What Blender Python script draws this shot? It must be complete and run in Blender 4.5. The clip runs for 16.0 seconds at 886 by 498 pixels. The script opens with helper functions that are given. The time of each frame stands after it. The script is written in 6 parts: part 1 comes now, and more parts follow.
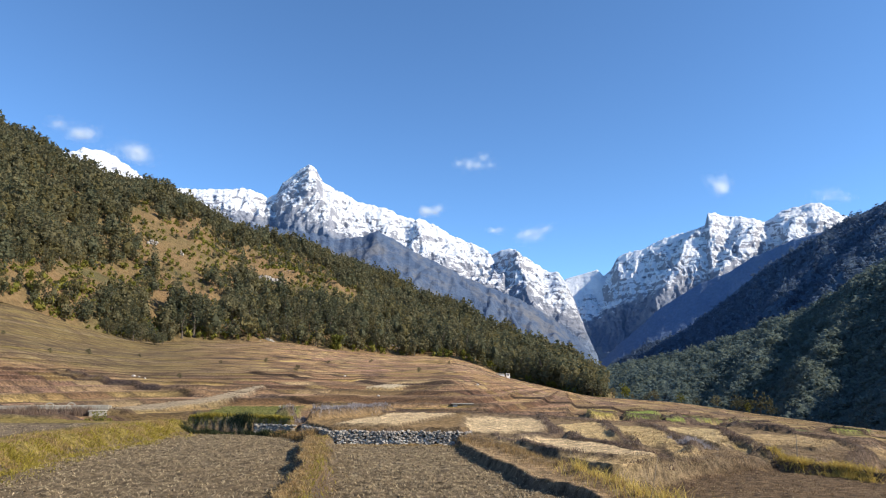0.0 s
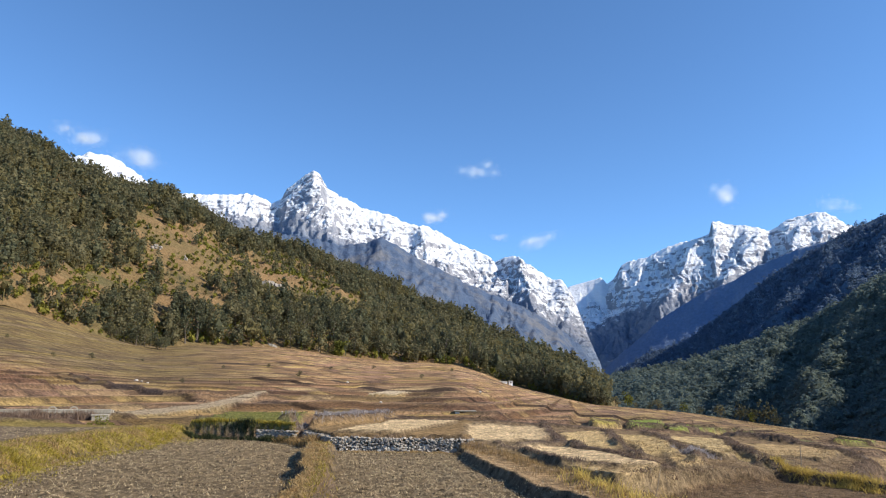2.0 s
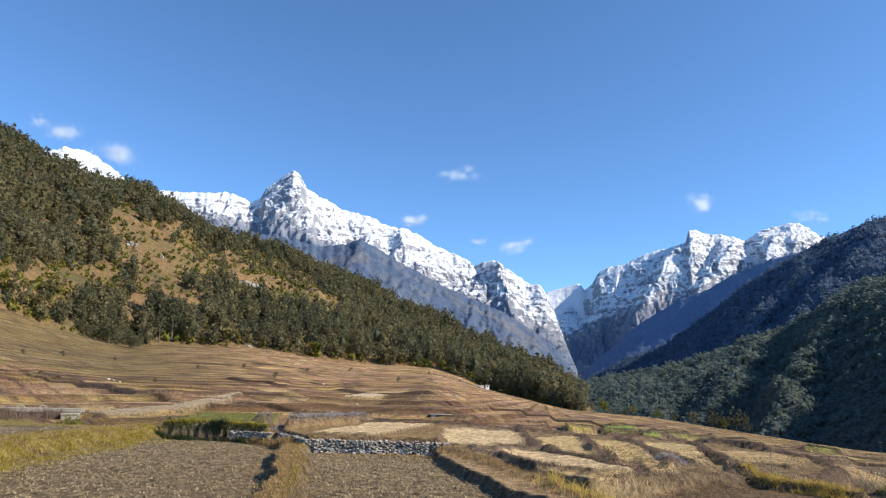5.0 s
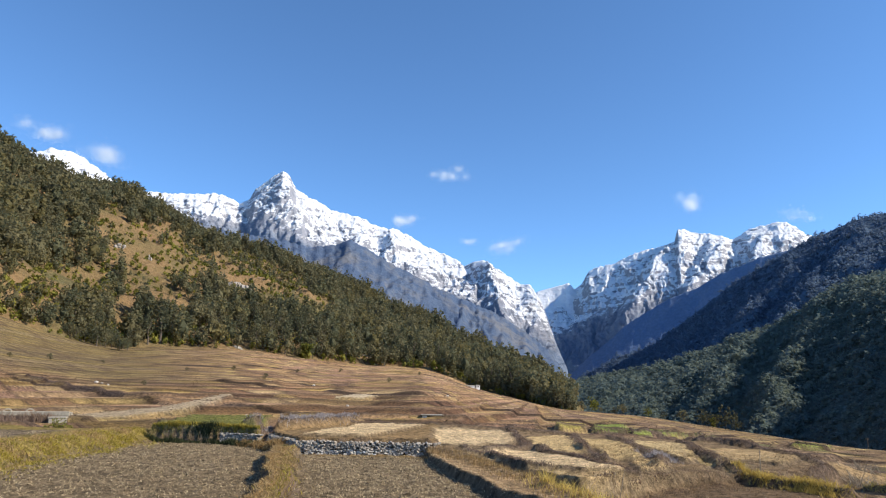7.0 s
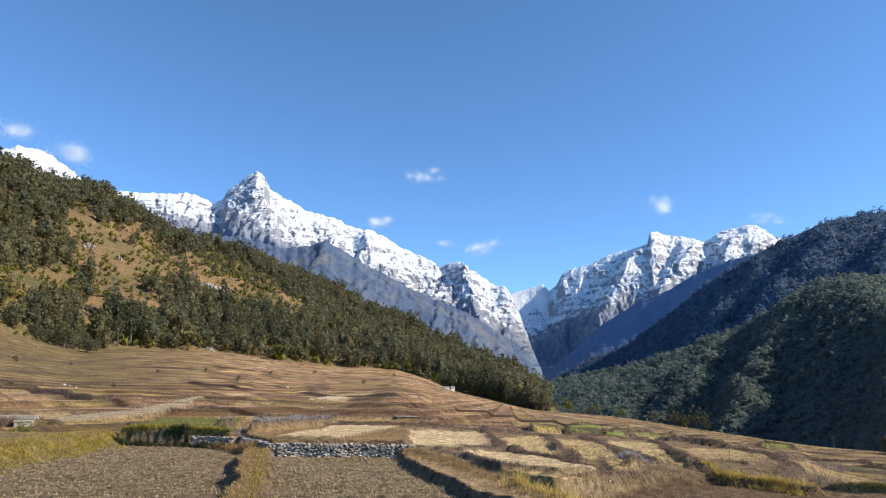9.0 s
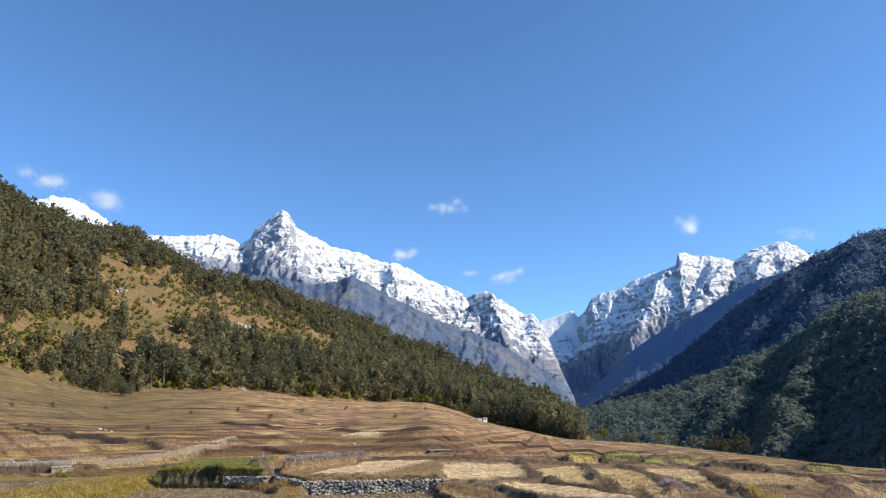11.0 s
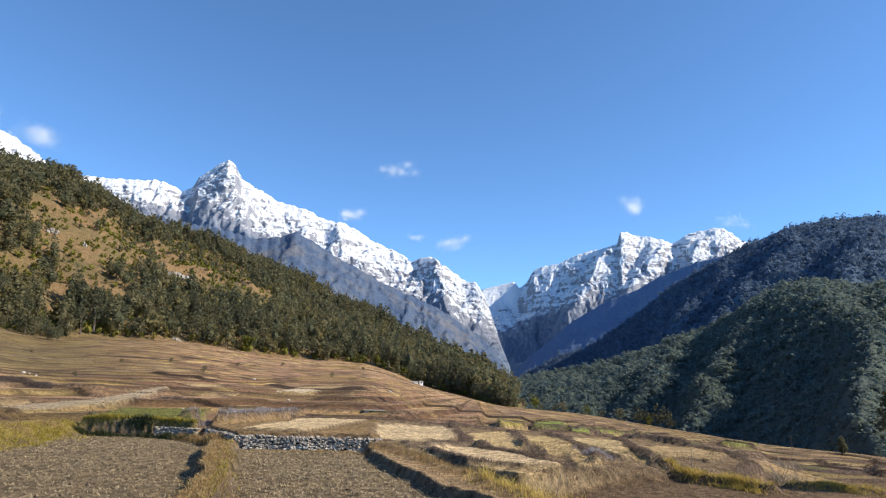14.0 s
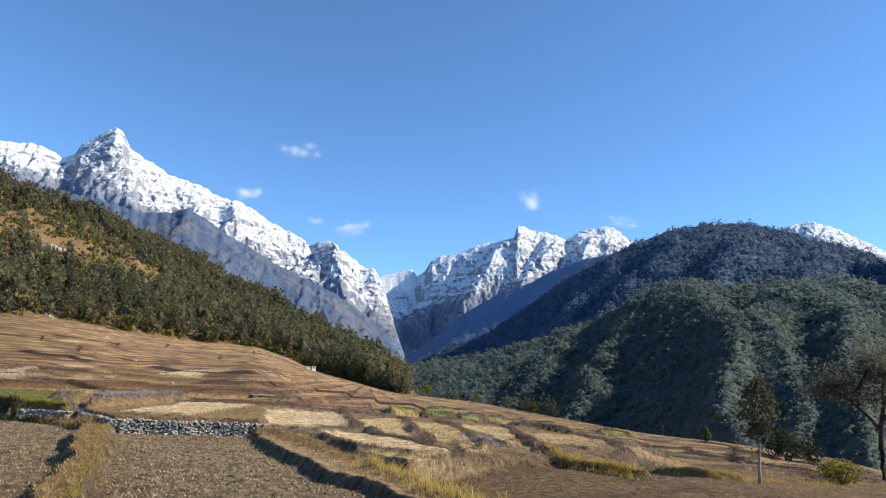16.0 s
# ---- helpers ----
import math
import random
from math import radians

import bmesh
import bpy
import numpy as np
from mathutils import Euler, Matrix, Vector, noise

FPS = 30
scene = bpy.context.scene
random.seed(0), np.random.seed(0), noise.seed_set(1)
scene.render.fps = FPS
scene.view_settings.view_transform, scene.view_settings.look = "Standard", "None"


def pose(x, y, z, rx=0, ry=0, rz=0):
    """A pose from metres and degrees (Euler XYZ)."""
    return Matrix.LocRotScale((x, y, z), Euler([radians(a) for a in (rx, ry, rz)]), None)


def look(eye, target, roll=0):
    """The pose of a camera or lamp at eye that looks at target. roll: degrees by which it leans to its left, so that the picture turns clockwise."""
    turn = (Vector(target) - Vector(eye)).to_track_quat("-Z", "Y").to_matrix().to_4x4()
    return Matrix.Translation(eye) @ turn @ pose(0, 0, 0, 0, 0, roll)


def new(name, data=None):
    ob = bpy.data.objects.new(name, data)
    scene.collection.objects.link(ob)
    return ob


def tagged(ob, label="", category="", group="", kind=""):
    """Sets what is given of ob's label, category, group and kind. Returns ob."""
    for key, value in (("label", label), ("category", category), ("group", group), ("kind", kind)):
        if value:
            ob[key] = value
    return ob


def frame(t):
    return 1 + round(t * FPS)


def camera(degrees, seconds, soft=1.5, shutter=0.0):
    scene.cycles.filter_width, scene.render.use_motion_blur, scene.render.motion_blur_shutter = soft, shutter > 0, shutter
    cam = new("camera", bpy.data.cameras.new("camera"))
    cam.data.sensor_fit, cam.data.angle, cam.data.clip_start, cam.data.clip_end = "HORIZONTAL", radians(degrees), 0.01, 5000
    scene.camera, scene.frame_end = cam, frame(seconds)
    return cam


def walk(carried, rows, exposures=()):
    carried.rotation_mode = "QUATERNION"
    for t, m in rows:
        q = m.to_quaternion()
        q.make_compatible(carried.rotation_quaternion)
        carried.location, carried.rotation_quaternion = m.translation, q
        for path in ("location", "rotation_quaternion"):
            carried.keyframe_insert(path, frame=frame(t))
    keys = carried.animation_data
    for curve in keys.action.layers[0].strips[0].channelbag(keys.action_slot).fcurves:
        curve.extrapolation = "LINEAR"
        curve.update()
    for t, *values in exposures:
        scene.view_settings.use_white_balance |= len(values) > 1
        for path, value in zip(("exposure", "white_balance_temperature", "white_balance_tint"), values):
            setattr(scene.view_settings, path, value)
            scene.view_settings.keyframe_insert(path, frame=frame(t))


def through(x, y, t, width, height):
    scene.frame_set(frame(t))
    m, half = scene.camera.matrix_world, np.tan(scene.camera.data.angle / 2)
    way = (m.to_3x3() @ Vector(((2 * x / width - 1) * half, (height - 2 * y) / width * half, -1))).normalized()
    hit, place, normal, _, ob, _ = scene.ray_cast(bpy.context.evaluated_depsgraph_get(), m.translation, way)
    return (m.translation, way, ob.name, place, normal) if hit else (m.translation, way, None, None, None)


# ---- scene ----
cam = camera(66.6, 16.0, soft=1.1)
EYE = 2.4
# seconds, tilt, lean, turn
PATH = [
    (0, 101.40, -0.00, -0.00), (0.5, 101.69, -0.45, 1.13), (1, 101.34, -0.59, 1.97), (1.5, 101.74, -0.56, 2.07),
    (2, 101.97, -0.46, 0.21), (2.5, 102.46, -0.05, 1.43), (3, 102.93, -0.31, 1.26), (3.5, 102.79, -0.63, -0.67),
    (4, 102.63, -0.97, -0.94), (4.5, 102.43, -1.24, -1.42), (5, 102.27, -1.20, -1.74), (7.5, 102.31, -0.62, -2.65),
    (8, 102.28, -0.45, -2.73), (8.2, 102.11, -0.53, -2.91), (10.3, 104.25, 0.11, -6.77), (10.5, 104.60, 1.03, -3.91),
    (11, 105.07, 1.31, -1.92), (11.5, 104.06, 0.81, 0.21), (12, 103.49, 0.04, 0.38), (12.5, 102.85, -0.69, -0.19),
    (13, 102.69, -0.65, -1.66), (13.5, 102.33, -1.31, -4.19), (14, 102.07, -1.47, -7.24), (14.5, 101.38, -2.38, -9.26),
    (15, 101.68, -2.22, -11.04), (15.5, 101.65, -2.00, -13.17), (16, 101.30, -2.50, -16.14)
]
walk(cam, [(t, pose(0, 0, EYE, rx, ry, rz)) for t, rx, ry, rz in PATH], [(0.0, 0.77, 6000, 10), (16.0, 0.77, 6000, 10)])

# ---- light ----
SUN_AZ, SUN_EL = 106.0, 34.0


def heading(az, el=0.0):
    a, e = radians(az), radians(el)
    return Vector((math.sin(a) * math.cos(e), math.cos(a) * math.cos(e), math.sin(e)))


world = bpy.data.worlds.new("sky")
scene.world = world
world.use_nodes = True
wn = world.node_tree
sky = wn.nodes.new("ShaderNodeTexSky")
sky.sky_type = "NISHITA"
sky.sun_disc = False
sky.sun_elevation, sky.sun_rotation = radians(SUN_EL), radians(SUN_AZ)
sky.altitude, sky.air_density, sky.dust_density, sky.ozone_density = 2600, 0.9, 0.0, 3.0
clear = wn.nodes.new("ShaderNodeMix")
clear.data_type, clear.blend_type = "RGBA", "MULTIPLY"
clear.inputs[0].default_value, clear.inputs[7].default_value = 1.0, (0.80, 0.96, 1.0, 1)
wn.links.new(sky.outputs[0], clear.inputs[6])
wn.links.new(clear.outputs[2], wn.nodes["Background"].inputs[0])
wn.nodes["Background"].inputs[1].default_value = 0.136

sun_data = bpy.data.lights.new("sun", "SUN")
sun_data.energy, sun_data.angle, sun_data.color = 4.6, radians(0.55), (1.0, 0.86, 0.66)
sun = new("sun", sun_data)
sun.matrix_world = look(heading(SUN_AZ, SUN_EL) * 100, (0, 0, 0))

# ---- mesh and noise helpers ----
rng = np.random.default_rng(7)


def lattice(ix, iy, seed):
    h = (ix.astype(np.int64) * 374761393 + iy.astype(np.int64) * 668265263 + seed * 974634777) & 0x7FFFFFFF
    h = ((h ^ (h >> 13)) * 1274126177) & 0x7FFFFFFF
    return ((h ^ (h >> 16)) & 0xFFFF) / 65535.0


def vnoise(x, y, seed=0):
    """Smooth noise from -1 to 1."""
    ix, iy = np.floor(x), np.floor(y)
    fx, fy = x - ix, y - iy
    ux, uy = fx * fx * fx * (fx * (fx * 6 - 15) + 10), fy * fy * fy * (fy * (fy * 6 - 15) + 10)

    def grad(jx, jy):
        a = lattice(ix + jx, iy + jy, seed) * 2 * np.pi
        return np.cos(a) * (fx - jx) + np.sin(a) * (fy - jy)

    top = grad(0, 0) * (1 - ux) + grad(1, 0) * ux
    low = grad(0, 1) * (1 - ux) + grad(1, 1) * ux
    return (top * (1 - uy) + low * uy) * 1.5


def fbm(x, y, octaves=5, seed=0, gain=0.5):
    out, amp, total = 0.0, 1.0, 0.0
    for o in range(octaves):
        out = out + amp * vnoise(x * 2.03 ** o + 17.3 * o, y * 2.03 ** o - 9.1 * o, seed + o)
        total += amp
        amp *= gain
    return out / total


def ridged(x, y, octaves=5, seed=0, gain=0.5):
    out, amp, total = 0.0, 1.0, 0.0
    for o in range(octaves):
        out = out + amp * (1 - np.abs(vnoise(x * 2.07 ** o + 5.7 * o, y * 2.07 ** o + 3.3 * o, seed + o)) * 2)
        total += amp
        amp *= gain
    return out / total


def smooth(a, b, x):
    t = np.clip((x - a) / (b - a), 0, 1)
    return t * t * (3 - 2 * t)


def mesh_of(name, verts, faces, material, shade=False, colours=None):
    """A mesh from arrays; faces all of one size."""
    verts, faces = np.asarray(verts, np.float32), np.asarray(faces, np.int32)
    me = bpy.data.meshes.new(name)
    n, k = faces.shape
    me.vertices.add(len(verts))
    me.vertices.foreach_set("co", verts.ravel())
    me.loops.add(n * k)
    me.loops.foreach_set("vertex_index", faces.ravel())
    me.polygons.add(n)
    me.polygons.foreach_set("loop_start", np.arange(n, dtype=np.int32) * k)
    me.update(calc_edges=True)
    me.polygons.foreach_set("use_smooth", np.full(n, shade, dtype=bool))
    if colours is not None:
        layer = me.color_attributes.new("cover", "FLOAT_COLOR", "POINT")
        layer.data.foreach_set("color", np.c_[colours, np.ones(len(verts))].astype(np.float32).ravel())
    me.materials.append(material)
    return me


def grid_faces(nu, nv, wrap=False):
    u, v = np.meshgrid(np.arange(nu if wrap else nu - 1), np.arange(nv - 1), indexing="ij")
    w = (u + 1) % nu
    return np.stack([u * nv + v, w * nv + v, w * nv + v + 1, u * nv + v + 1], -1).reshape(-1, 4)


def part(name, bm, material, parent=None, label="", shade=False):
    me = bpy.data.meshes.new(name)
    bm.to_mesh(me)
    bm.free()
    me.polygons.foreach_set("use_smooth", np.full(len(me.polygons), shade, dtype=bool))
    me.materials.append(material)
    ob = new(name, me)
    ob.parent = parent
    return tagged(ob, label)


def ribbon(bm, path, radii, sides=7):
    """A bent tapered tube along a path."""
    rings = []
    for i, (p, r) in enumerate(zip(path, radii)):
        p = Vector(p)
        ahead = Vector(path[min(i + 1, len(path) - 1)]) - Vector(path[max(i - 1, 0)])
        q = ahead.to_track_quat("Z", "X")
        rings.append([bm.verts.new(p + q @ Vector((math.cos(a) * r, math.sin(a) * r, 0)))
                      for a in (2 * math.pi * s / sides for s in range(sides))])
    for a, b in zip(rings, rings[1:]):
        for s in range(sides):
            bm.faces.new((a[s], a[(s + 1) % sides], b[(s + 1) % sides], b[s]))
    bm.faces.new(rings[0][::-1])
    bm.faces.new(rings[-1])


def block(bm, size, at, turn=0.0, bevel=0.02):
    made = bmesh.ops.create_cube(bm, size=1.0, matrix=pose(*at, 0, 0, turn) @ Matrix.Diagonal((*size, 1)))
    if bevel:
        edges = list({e for v in made["verts"] for e in v.link_edges})
        bmesh.ops.bevel(bm, geom=edges, offset=bevel, segments=1, affect="EDGES")


# ---- materials ----
def material(name, build, rough=0.9, spec=0.2):
    mat = bpy.data.materials.new(name)
    mat.use_nodes = True
    nt = mat.node_tree
    bsdf = nt.nodes["Principled BSDF"]
    bsdf.inputs["Roughness"].default_value = rough
    bsdf.inputs["Specular IOR Level"].default_value = spec
    build(nt, bsdf)
    return mat


def node(nt, kind, **values):
    n = nt.nodes.new(kind)
    for key, value in values.items():
        if key in n.inputs:
            n.inputs[key].default_value = value
    return n


def noise_node(nt, scale, detail=4.0, coords="Object", stretch=(1, 1, 1), rough=0.55):
    tc = nt.nodes.new("ShaderNodeTexCoord")
    mp = nt.nodes.new("ShaderNodeMapping")
    mp.inputs["Scale"].default_value = stretch
    n = node(nt, "ShaderNodeTexNoise", Scale=scale, Detail=detail, Roughness=rough)
    nt.links.new(tc.outputs[coords], mp.inputs[0])
    nt.links.new(mp.outputs[0], n.inputs["Vector"])
    return n.outputs["Fac"]


def ramp(nt, fac, stops):
    r = nt.nodes.new("ShaderNodeValToRGB")
    while len(r.color_ramp.elements) < len(stops):
        r.color_ramp.elements.new(0.5)
    for e, (p, c) in zip(r.color_ramp.elements, stops):
        e.position, e.color = p, (c, c, c, 1) if isinstance(c, (int, float)) else (*c, 1)
    nt.links.new(fac, r.inputs[0])
    return r.outputs[0]


def mixed(nt, fac, a, b, mode="MIX"):
    m = nt.nodes.new("ShaderNodeMix")
    m.data_type, m.blend_type = "RGBA", mode
    for sock, v in ((m.inputs[0], fac), (m.inputs[6], a), (m.inputs[7], b)):
        if isinstance(v, bpy.types.NodeSocket):
            nt.links.new(v, sock)
        elif isinstance(v, (int, float)):
            sock.default_value = v
        else:
            sock.default_value = (*v, 1)
    return m.outputs[2]


def maths(nt, op, a, b=0.0, c=0.0, clamp=False):
    m = nt.nodes.new("ShaderNodeMath")
    m.operation, m.use_clamp = op, clamp
    for sock, v in zip(m.inputs, (a, b, c)):
        if isinstance(v, bpy.types.NodeSocket):
            nt.links.new(v, sock)
        else:
            sock.default_value = v
    return m.outputs[0]


def bump(nt, bsdf, fac, distance, strength=1.0):
    b = node(nt, "ShaderNodeBump", Strength=strength, Distance=distance)
    nt.links.new(fac, b.inputs["Height"])
    nt.links.new(b.outputs[0], bsdf.inputs["Normal"])


def varied(name, light, dark, scale, rough=0.9, relief=0.02, spec=0.2, fine=6.0):
    """A weathered surface of two tones at two scales."""
    def build(nt, bsdf):
        big, small = noise_node(nt, scale), noise_node(nt, scale * fine, 6.0)
        tone = mixed(nt, ramp(nt, big, [(0.3, 0.0), (0.7, 1.0)]), dark, light)
        speck = ramp(nt, small, [(0.25, 0.65), (0.75, 1.3)])
        nt.links.new(mixed(nt, 1.0, tone, speck, "MULTIPLY"), bsdf.inputs["Base Color"])
        bump(nt, bsdf, small, relief)
    return material(name, build, rough, spec)


def foliage(name, dark, light, through=0.25, rough=0.75, spec=0.15):
    """Leaves or blades, each island in its own tone, letting some light through."""
    def build(nt, bsdf):
        geo = nt.nodes.new("ShaderNodeNewGeometry")
        info = nt.nodes.new("ShaderNodeObjectInfo")
        fac = maths(nt, "MULTIPLY_ADD", info.outputs["Random"], 0.35, maths(nt, "MULTIPLY", geo.outputs["Random Per Island"], 0.65))
        patch = noise_node(nt, 0.02, 3.0)
        fac = maths(nt, "MULTIPLY_ADD", maths(nt, "SUBTRACT", patch, 0.5), 1.2, fac, clamp=True)
        col = ramp(nt, fac, [(0.05, dark), (0.95, light)])
        nt.links.new(col, bsdf.inputs["Base Color"])
        thin = nt.nodes.new("ShaderNodeBsdfTranslucent")
        nt.links.new(col, thin.inputs[0])
        mix = node(nt, "ShaderNodeMixShader", Fac=through)
        nt.links.new(bsdf.outputs[0], mix.inputs[1])
        nt.links.new(thin.outputs[0], mix.inputs[2])
        nt.links.new(mix.outputs[0], nt.nodes["Material Output"].inputs[0])
    return material(name, build, rough, spec)


def build_land(nt, bsdf):
    cover = nt.nodes.new("ShaderNodeVertexColor")
    cover.layer_name = "cover"
    clod, blotch, fine = noise_node(nt, 3.0, 7.0, rough=0.75), noise_node(nt, 0.5, 9.0, stretch=(0.4, 1, 1), rough=0.72), noise_node(nt, 28.0, 3.0)
    tone = mixed(nt, 1.0, cover.outputs[0], ramp(nt, blotch, [(0.3, 0.74), (0.7, 1.26)]), "MULTIPLY")
    tone = mixed(nt, 1.0, tone, ramp(nt, clod, [(0.34, 0.3), (0.66, 1.6)]), "MULTIPLY")
    tone = mixed(nt, 1.0, tone, ramp(nt, fine, [(0.3, 0.6), (0.72, 1.4)]), "MULTIPLY")
    # narrow terraces: each strip in its own tone, its riser dark with weeds and painted shade
    att = nt.nodes.new("ShaderNodeAttribute")
    att.attribute_name = "terrace"
    sep = nt.nodes.new("ShaderNodeSeparateXYZ")
    nt.links.new(att.outputs["Vector"], sep.inputs[0])
    wander = noise_node(nt, 0.07, 5.0, stretch=(0.5, 1, 1), rough=0.6)
    count = maths(nt, "MULTIPLY_ADD", maths(nt, "SUBTRACT", wander, 0.5), 0.35, sep.outputs[0])
    whole, rest = maths(nt, "FLOOR", count), maths(nt, "FRACT", count)
    own = nt.nodes.new("ShaderNodeTexWhiteNoise")
    own.noise_dimensions = "2D"
    pair = nt.nodes.new("ShaderNodeCombineXYZ")
    nt.links.new(whole, pair.inputs[0])
    place = maths(nt, "MULTIPLY_ADD", whole, 0.37, sep.outputs[1])
    nt.links.new(maths(nt, "FLOOR", place), pair.inputs[1])
    nt.links.new(pair.outputs[0], own.inputs["Vector"])
    hue = nt.nodes.new("ShaderNodeSeparateColor")
    nt.links.new(own.outputs["Color"], hue.inputs[0])
    strip = mixed(nt, 1.0, ramp(nt, hue.outputs[0], [(0.0, 0.78), (0.6, 1.0), (1.0, 1.2)]), ramp(nt, hue.outputs[1], [(0.0, (1.0, 1.0, 1.08)), (0.6, (1.0, 0.97, 0.92)), (1.0, (1.02, 1.0, 0.8))]), "MULTIPLY")
    line = maths(nt, "MULTIPLY", ramp(nt, rest, [(0.74, 0.0), (0.82, 1.0), (0.94, 1.0), (0.99, 0.0)]), ramp(nt, hue.outputs[2], [(0.1, 0.15), (0.75, 0.85)]))
    # mixes the riser's shade into the strip colour as a thin dark line
    strip = mixed(nt, line, strip, (0.42, 0.37, 0.35))
    tone = mixed(nt, 1.0, tone, mixed(nt, sep.outputs[2], (1.0, 1.0, 1.0), strip), "MULTIPLY")
    nt.links.new(tone, bsdf.inputs["Base Color"])
    bump(nt, bsdf, clod, 0.2)


def build_hillside(nt, bsdf):
    """Dry grass with green scrub and bare pale rock on steep spots."""
    big, small, rock = noise_node(nt, 0.03, 6.0), noise_node(nt, 0.5, 6.0, rough=0.7), noise_node(nt, 0.06, 5.0)
    tone = mixed(nt, ramp(nt, big, [(0.35, 0.0), (0.6, 1.0)]), (0.11, 0.095, 0.042), (0.205, 0.132, 0.064))
    tone = mixed(nt, ramp(nt, rock, [(0.69, 0.0), (0.72, 1.0)]), tone, (0.34, 0.31, 0.27))
    tone = mixed(nt, 1.0, tone, ramp(nt, small, [(0.25, 0.55), (0.75, 1.4)]), "MULTIPLY")
    nt.links.new(tone, bsdf.inputs["Base Color"])
    bump(nt, bsdf, small, 1.2)


def canopy_build(dark, light):
    def build(nt, bsdf):
        """A closed canopy seen from far: rounded crowns of uneven size and tone."""
        tc = nt.nodes.new("ShaderNodeTexCoord")
        wob = node(nt, "ShaderNodeTexNoise", Scale=0.12, Detail=3.0)
        nt.links.new(tc.outputs["Object"], wob.inputs["Vector"])
        spot = mixed(nt, 6.0 / 30.0, tc.outputs["Object"], wob.outputs["Color"], "ADD")
        cells = node(nt, "ShaderNodeTexVoronoi", Scale=0.14, Randomness=1.0)
        nt.links.new(spot, cells.inputs["Vector"])
        big, small = noise_node(nt, 0.012, 5.0), noise_node(nt, 0.35, 7.0, rough=0.75)
        tone = mixed(nt, ramp(nt, big, [(0.4, 0.0), (0.7, 1.0)]), dark, light)
        sep = nt.nodes.new("ShaderNodeSeparateColor")
        nt.links.new(cells.outputs["Color"], sep.inputs[0])
        tone = mixed(nt, 1.0, tone, ramp(nt, sep.outputs[0], [(0.0, 0.88), (1.0, 1.12)]), "MULTIPLY")
        tone = mixed(nt, 1.0, tone, ramp(nt, small, [(0.3, 0.78), (0.7, 1.22)]), "MULTIPLY")
        nt.links.new(tone, bsdf.inputs["Base Color"])
        crown = maths(nt, "SUBTRACT", maths(nt, "MULTIPLY", small, 0.7), cells.outputs["Distance"])
        bump(nt, bsdf, crown, 1.2)
    return build


def snow_build(snowline, tilt, spread, bare_rock):
    """Snow above an uneven line that tilts across the range, thin on steep ribs where the rock shows through; bare
    slopes below, blued by painted haze.
    """
    def build(nt, bsdf):
        geo, sep, nrm = nt.nodes.new("ShaderNodeNewGeometry"), nt.nodes.new("ShaderNodeSeparateXYZ"), nt.nodes.new("ShaderNodeSeparateXYZ")
        nt.links.new(geo.outputs["Position"], sep.inputs[0])
        nt.links.new(geo.outputs["Normal"], nrm.inputs[0])
        broad, crag, fine = noise_node(nt, 0.004, 6.0, rough=0.6), noise_node(nt, 0.02, 9.0, stretch=(1, 1, 1.4), rough=0.72), noise_node(nt, 0.07, 6.0, rough=0.7)
        strata = noise_node(nt, 0.006, 9.0, stretch=(0.6, 0.6, 7.0), rough=0.72)
        level = maths(nt, "MULTIPLY_ADD", maths(nt, "MINIMUM", maths(nt, "MAXIMUM", sep.outputs[0], -700.0), 1900.0), tilt, sep.outputs[2])
        height = maths(nt, "DIVIDE", maths(nt, "SUBTRACT", level, snowline), spread)
        height = maths(nt, "MULTIPLY_ADD", maths(nt, "SUBTRACT", broad, 0.5), 3.0, height)
        height = maths(nt, "MULTIPLY_ADD", maths(nt, "SUBTRACT", crag, 0.5), 4.0, height)
        cover = maths(nt, "MULTIPLY_ADD", maths(nt, "SUBTRACT", nrm.outputs[2], bare_rock), 2.6, 0.5)
        cover = maths(nt, "MULTIPLY_ADD", maths(nt, "SUBTRACT", crag, 0.5), 3.2, cover)
        cover = maths(nt, "MULTIPLY_ADD", maths(nt, "SUBTRACT", strata, 0.5), 4.2, cover)
        cover = maths(nt, "MULTIPLY_ADD", maths(nt, "MINIMUM", height, 3.0), 0.06, cover)
        cover = maths(nt, "MULTIPLY_ADD", maths(nt, "SUBTRACT", fine, 0.47), 2.2, cover)
        white = maths(nt, "MULTIPLY", ramp(nt, height, [(0.0, 0.0), (0.4, 1.0)]), ramp(nt, cover, [(0.34, 0.0), (0.52, 1.0)]))
        # stone and scrub carry the far air's blue in their own colours
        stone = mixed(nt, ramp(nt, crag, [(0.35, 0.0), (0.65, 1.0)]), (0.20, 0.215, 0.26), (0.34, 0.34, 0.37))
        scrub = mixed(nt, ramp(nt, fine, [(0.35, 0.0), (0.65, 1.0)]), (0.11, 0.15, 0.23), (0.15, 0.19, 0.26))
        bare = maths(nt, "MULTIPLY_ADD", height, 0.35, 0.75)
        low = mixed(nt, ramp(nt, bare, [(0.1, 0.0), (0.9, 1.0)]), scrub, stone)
        drift = ramp(nt, fine, [(0.3, 0.9), (0.7, 1.04)])
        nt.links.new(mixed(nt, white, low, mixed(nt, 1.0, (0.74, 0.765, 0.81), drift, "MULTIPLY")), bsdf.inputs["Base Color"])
        bump(nt, bsdf, maths(nt, "MULTIPLY_ADD", fine, 0.4, maths(nt, "MULTIPLY_ADD", strata, 0.6, crag)), 14.0)
    return build


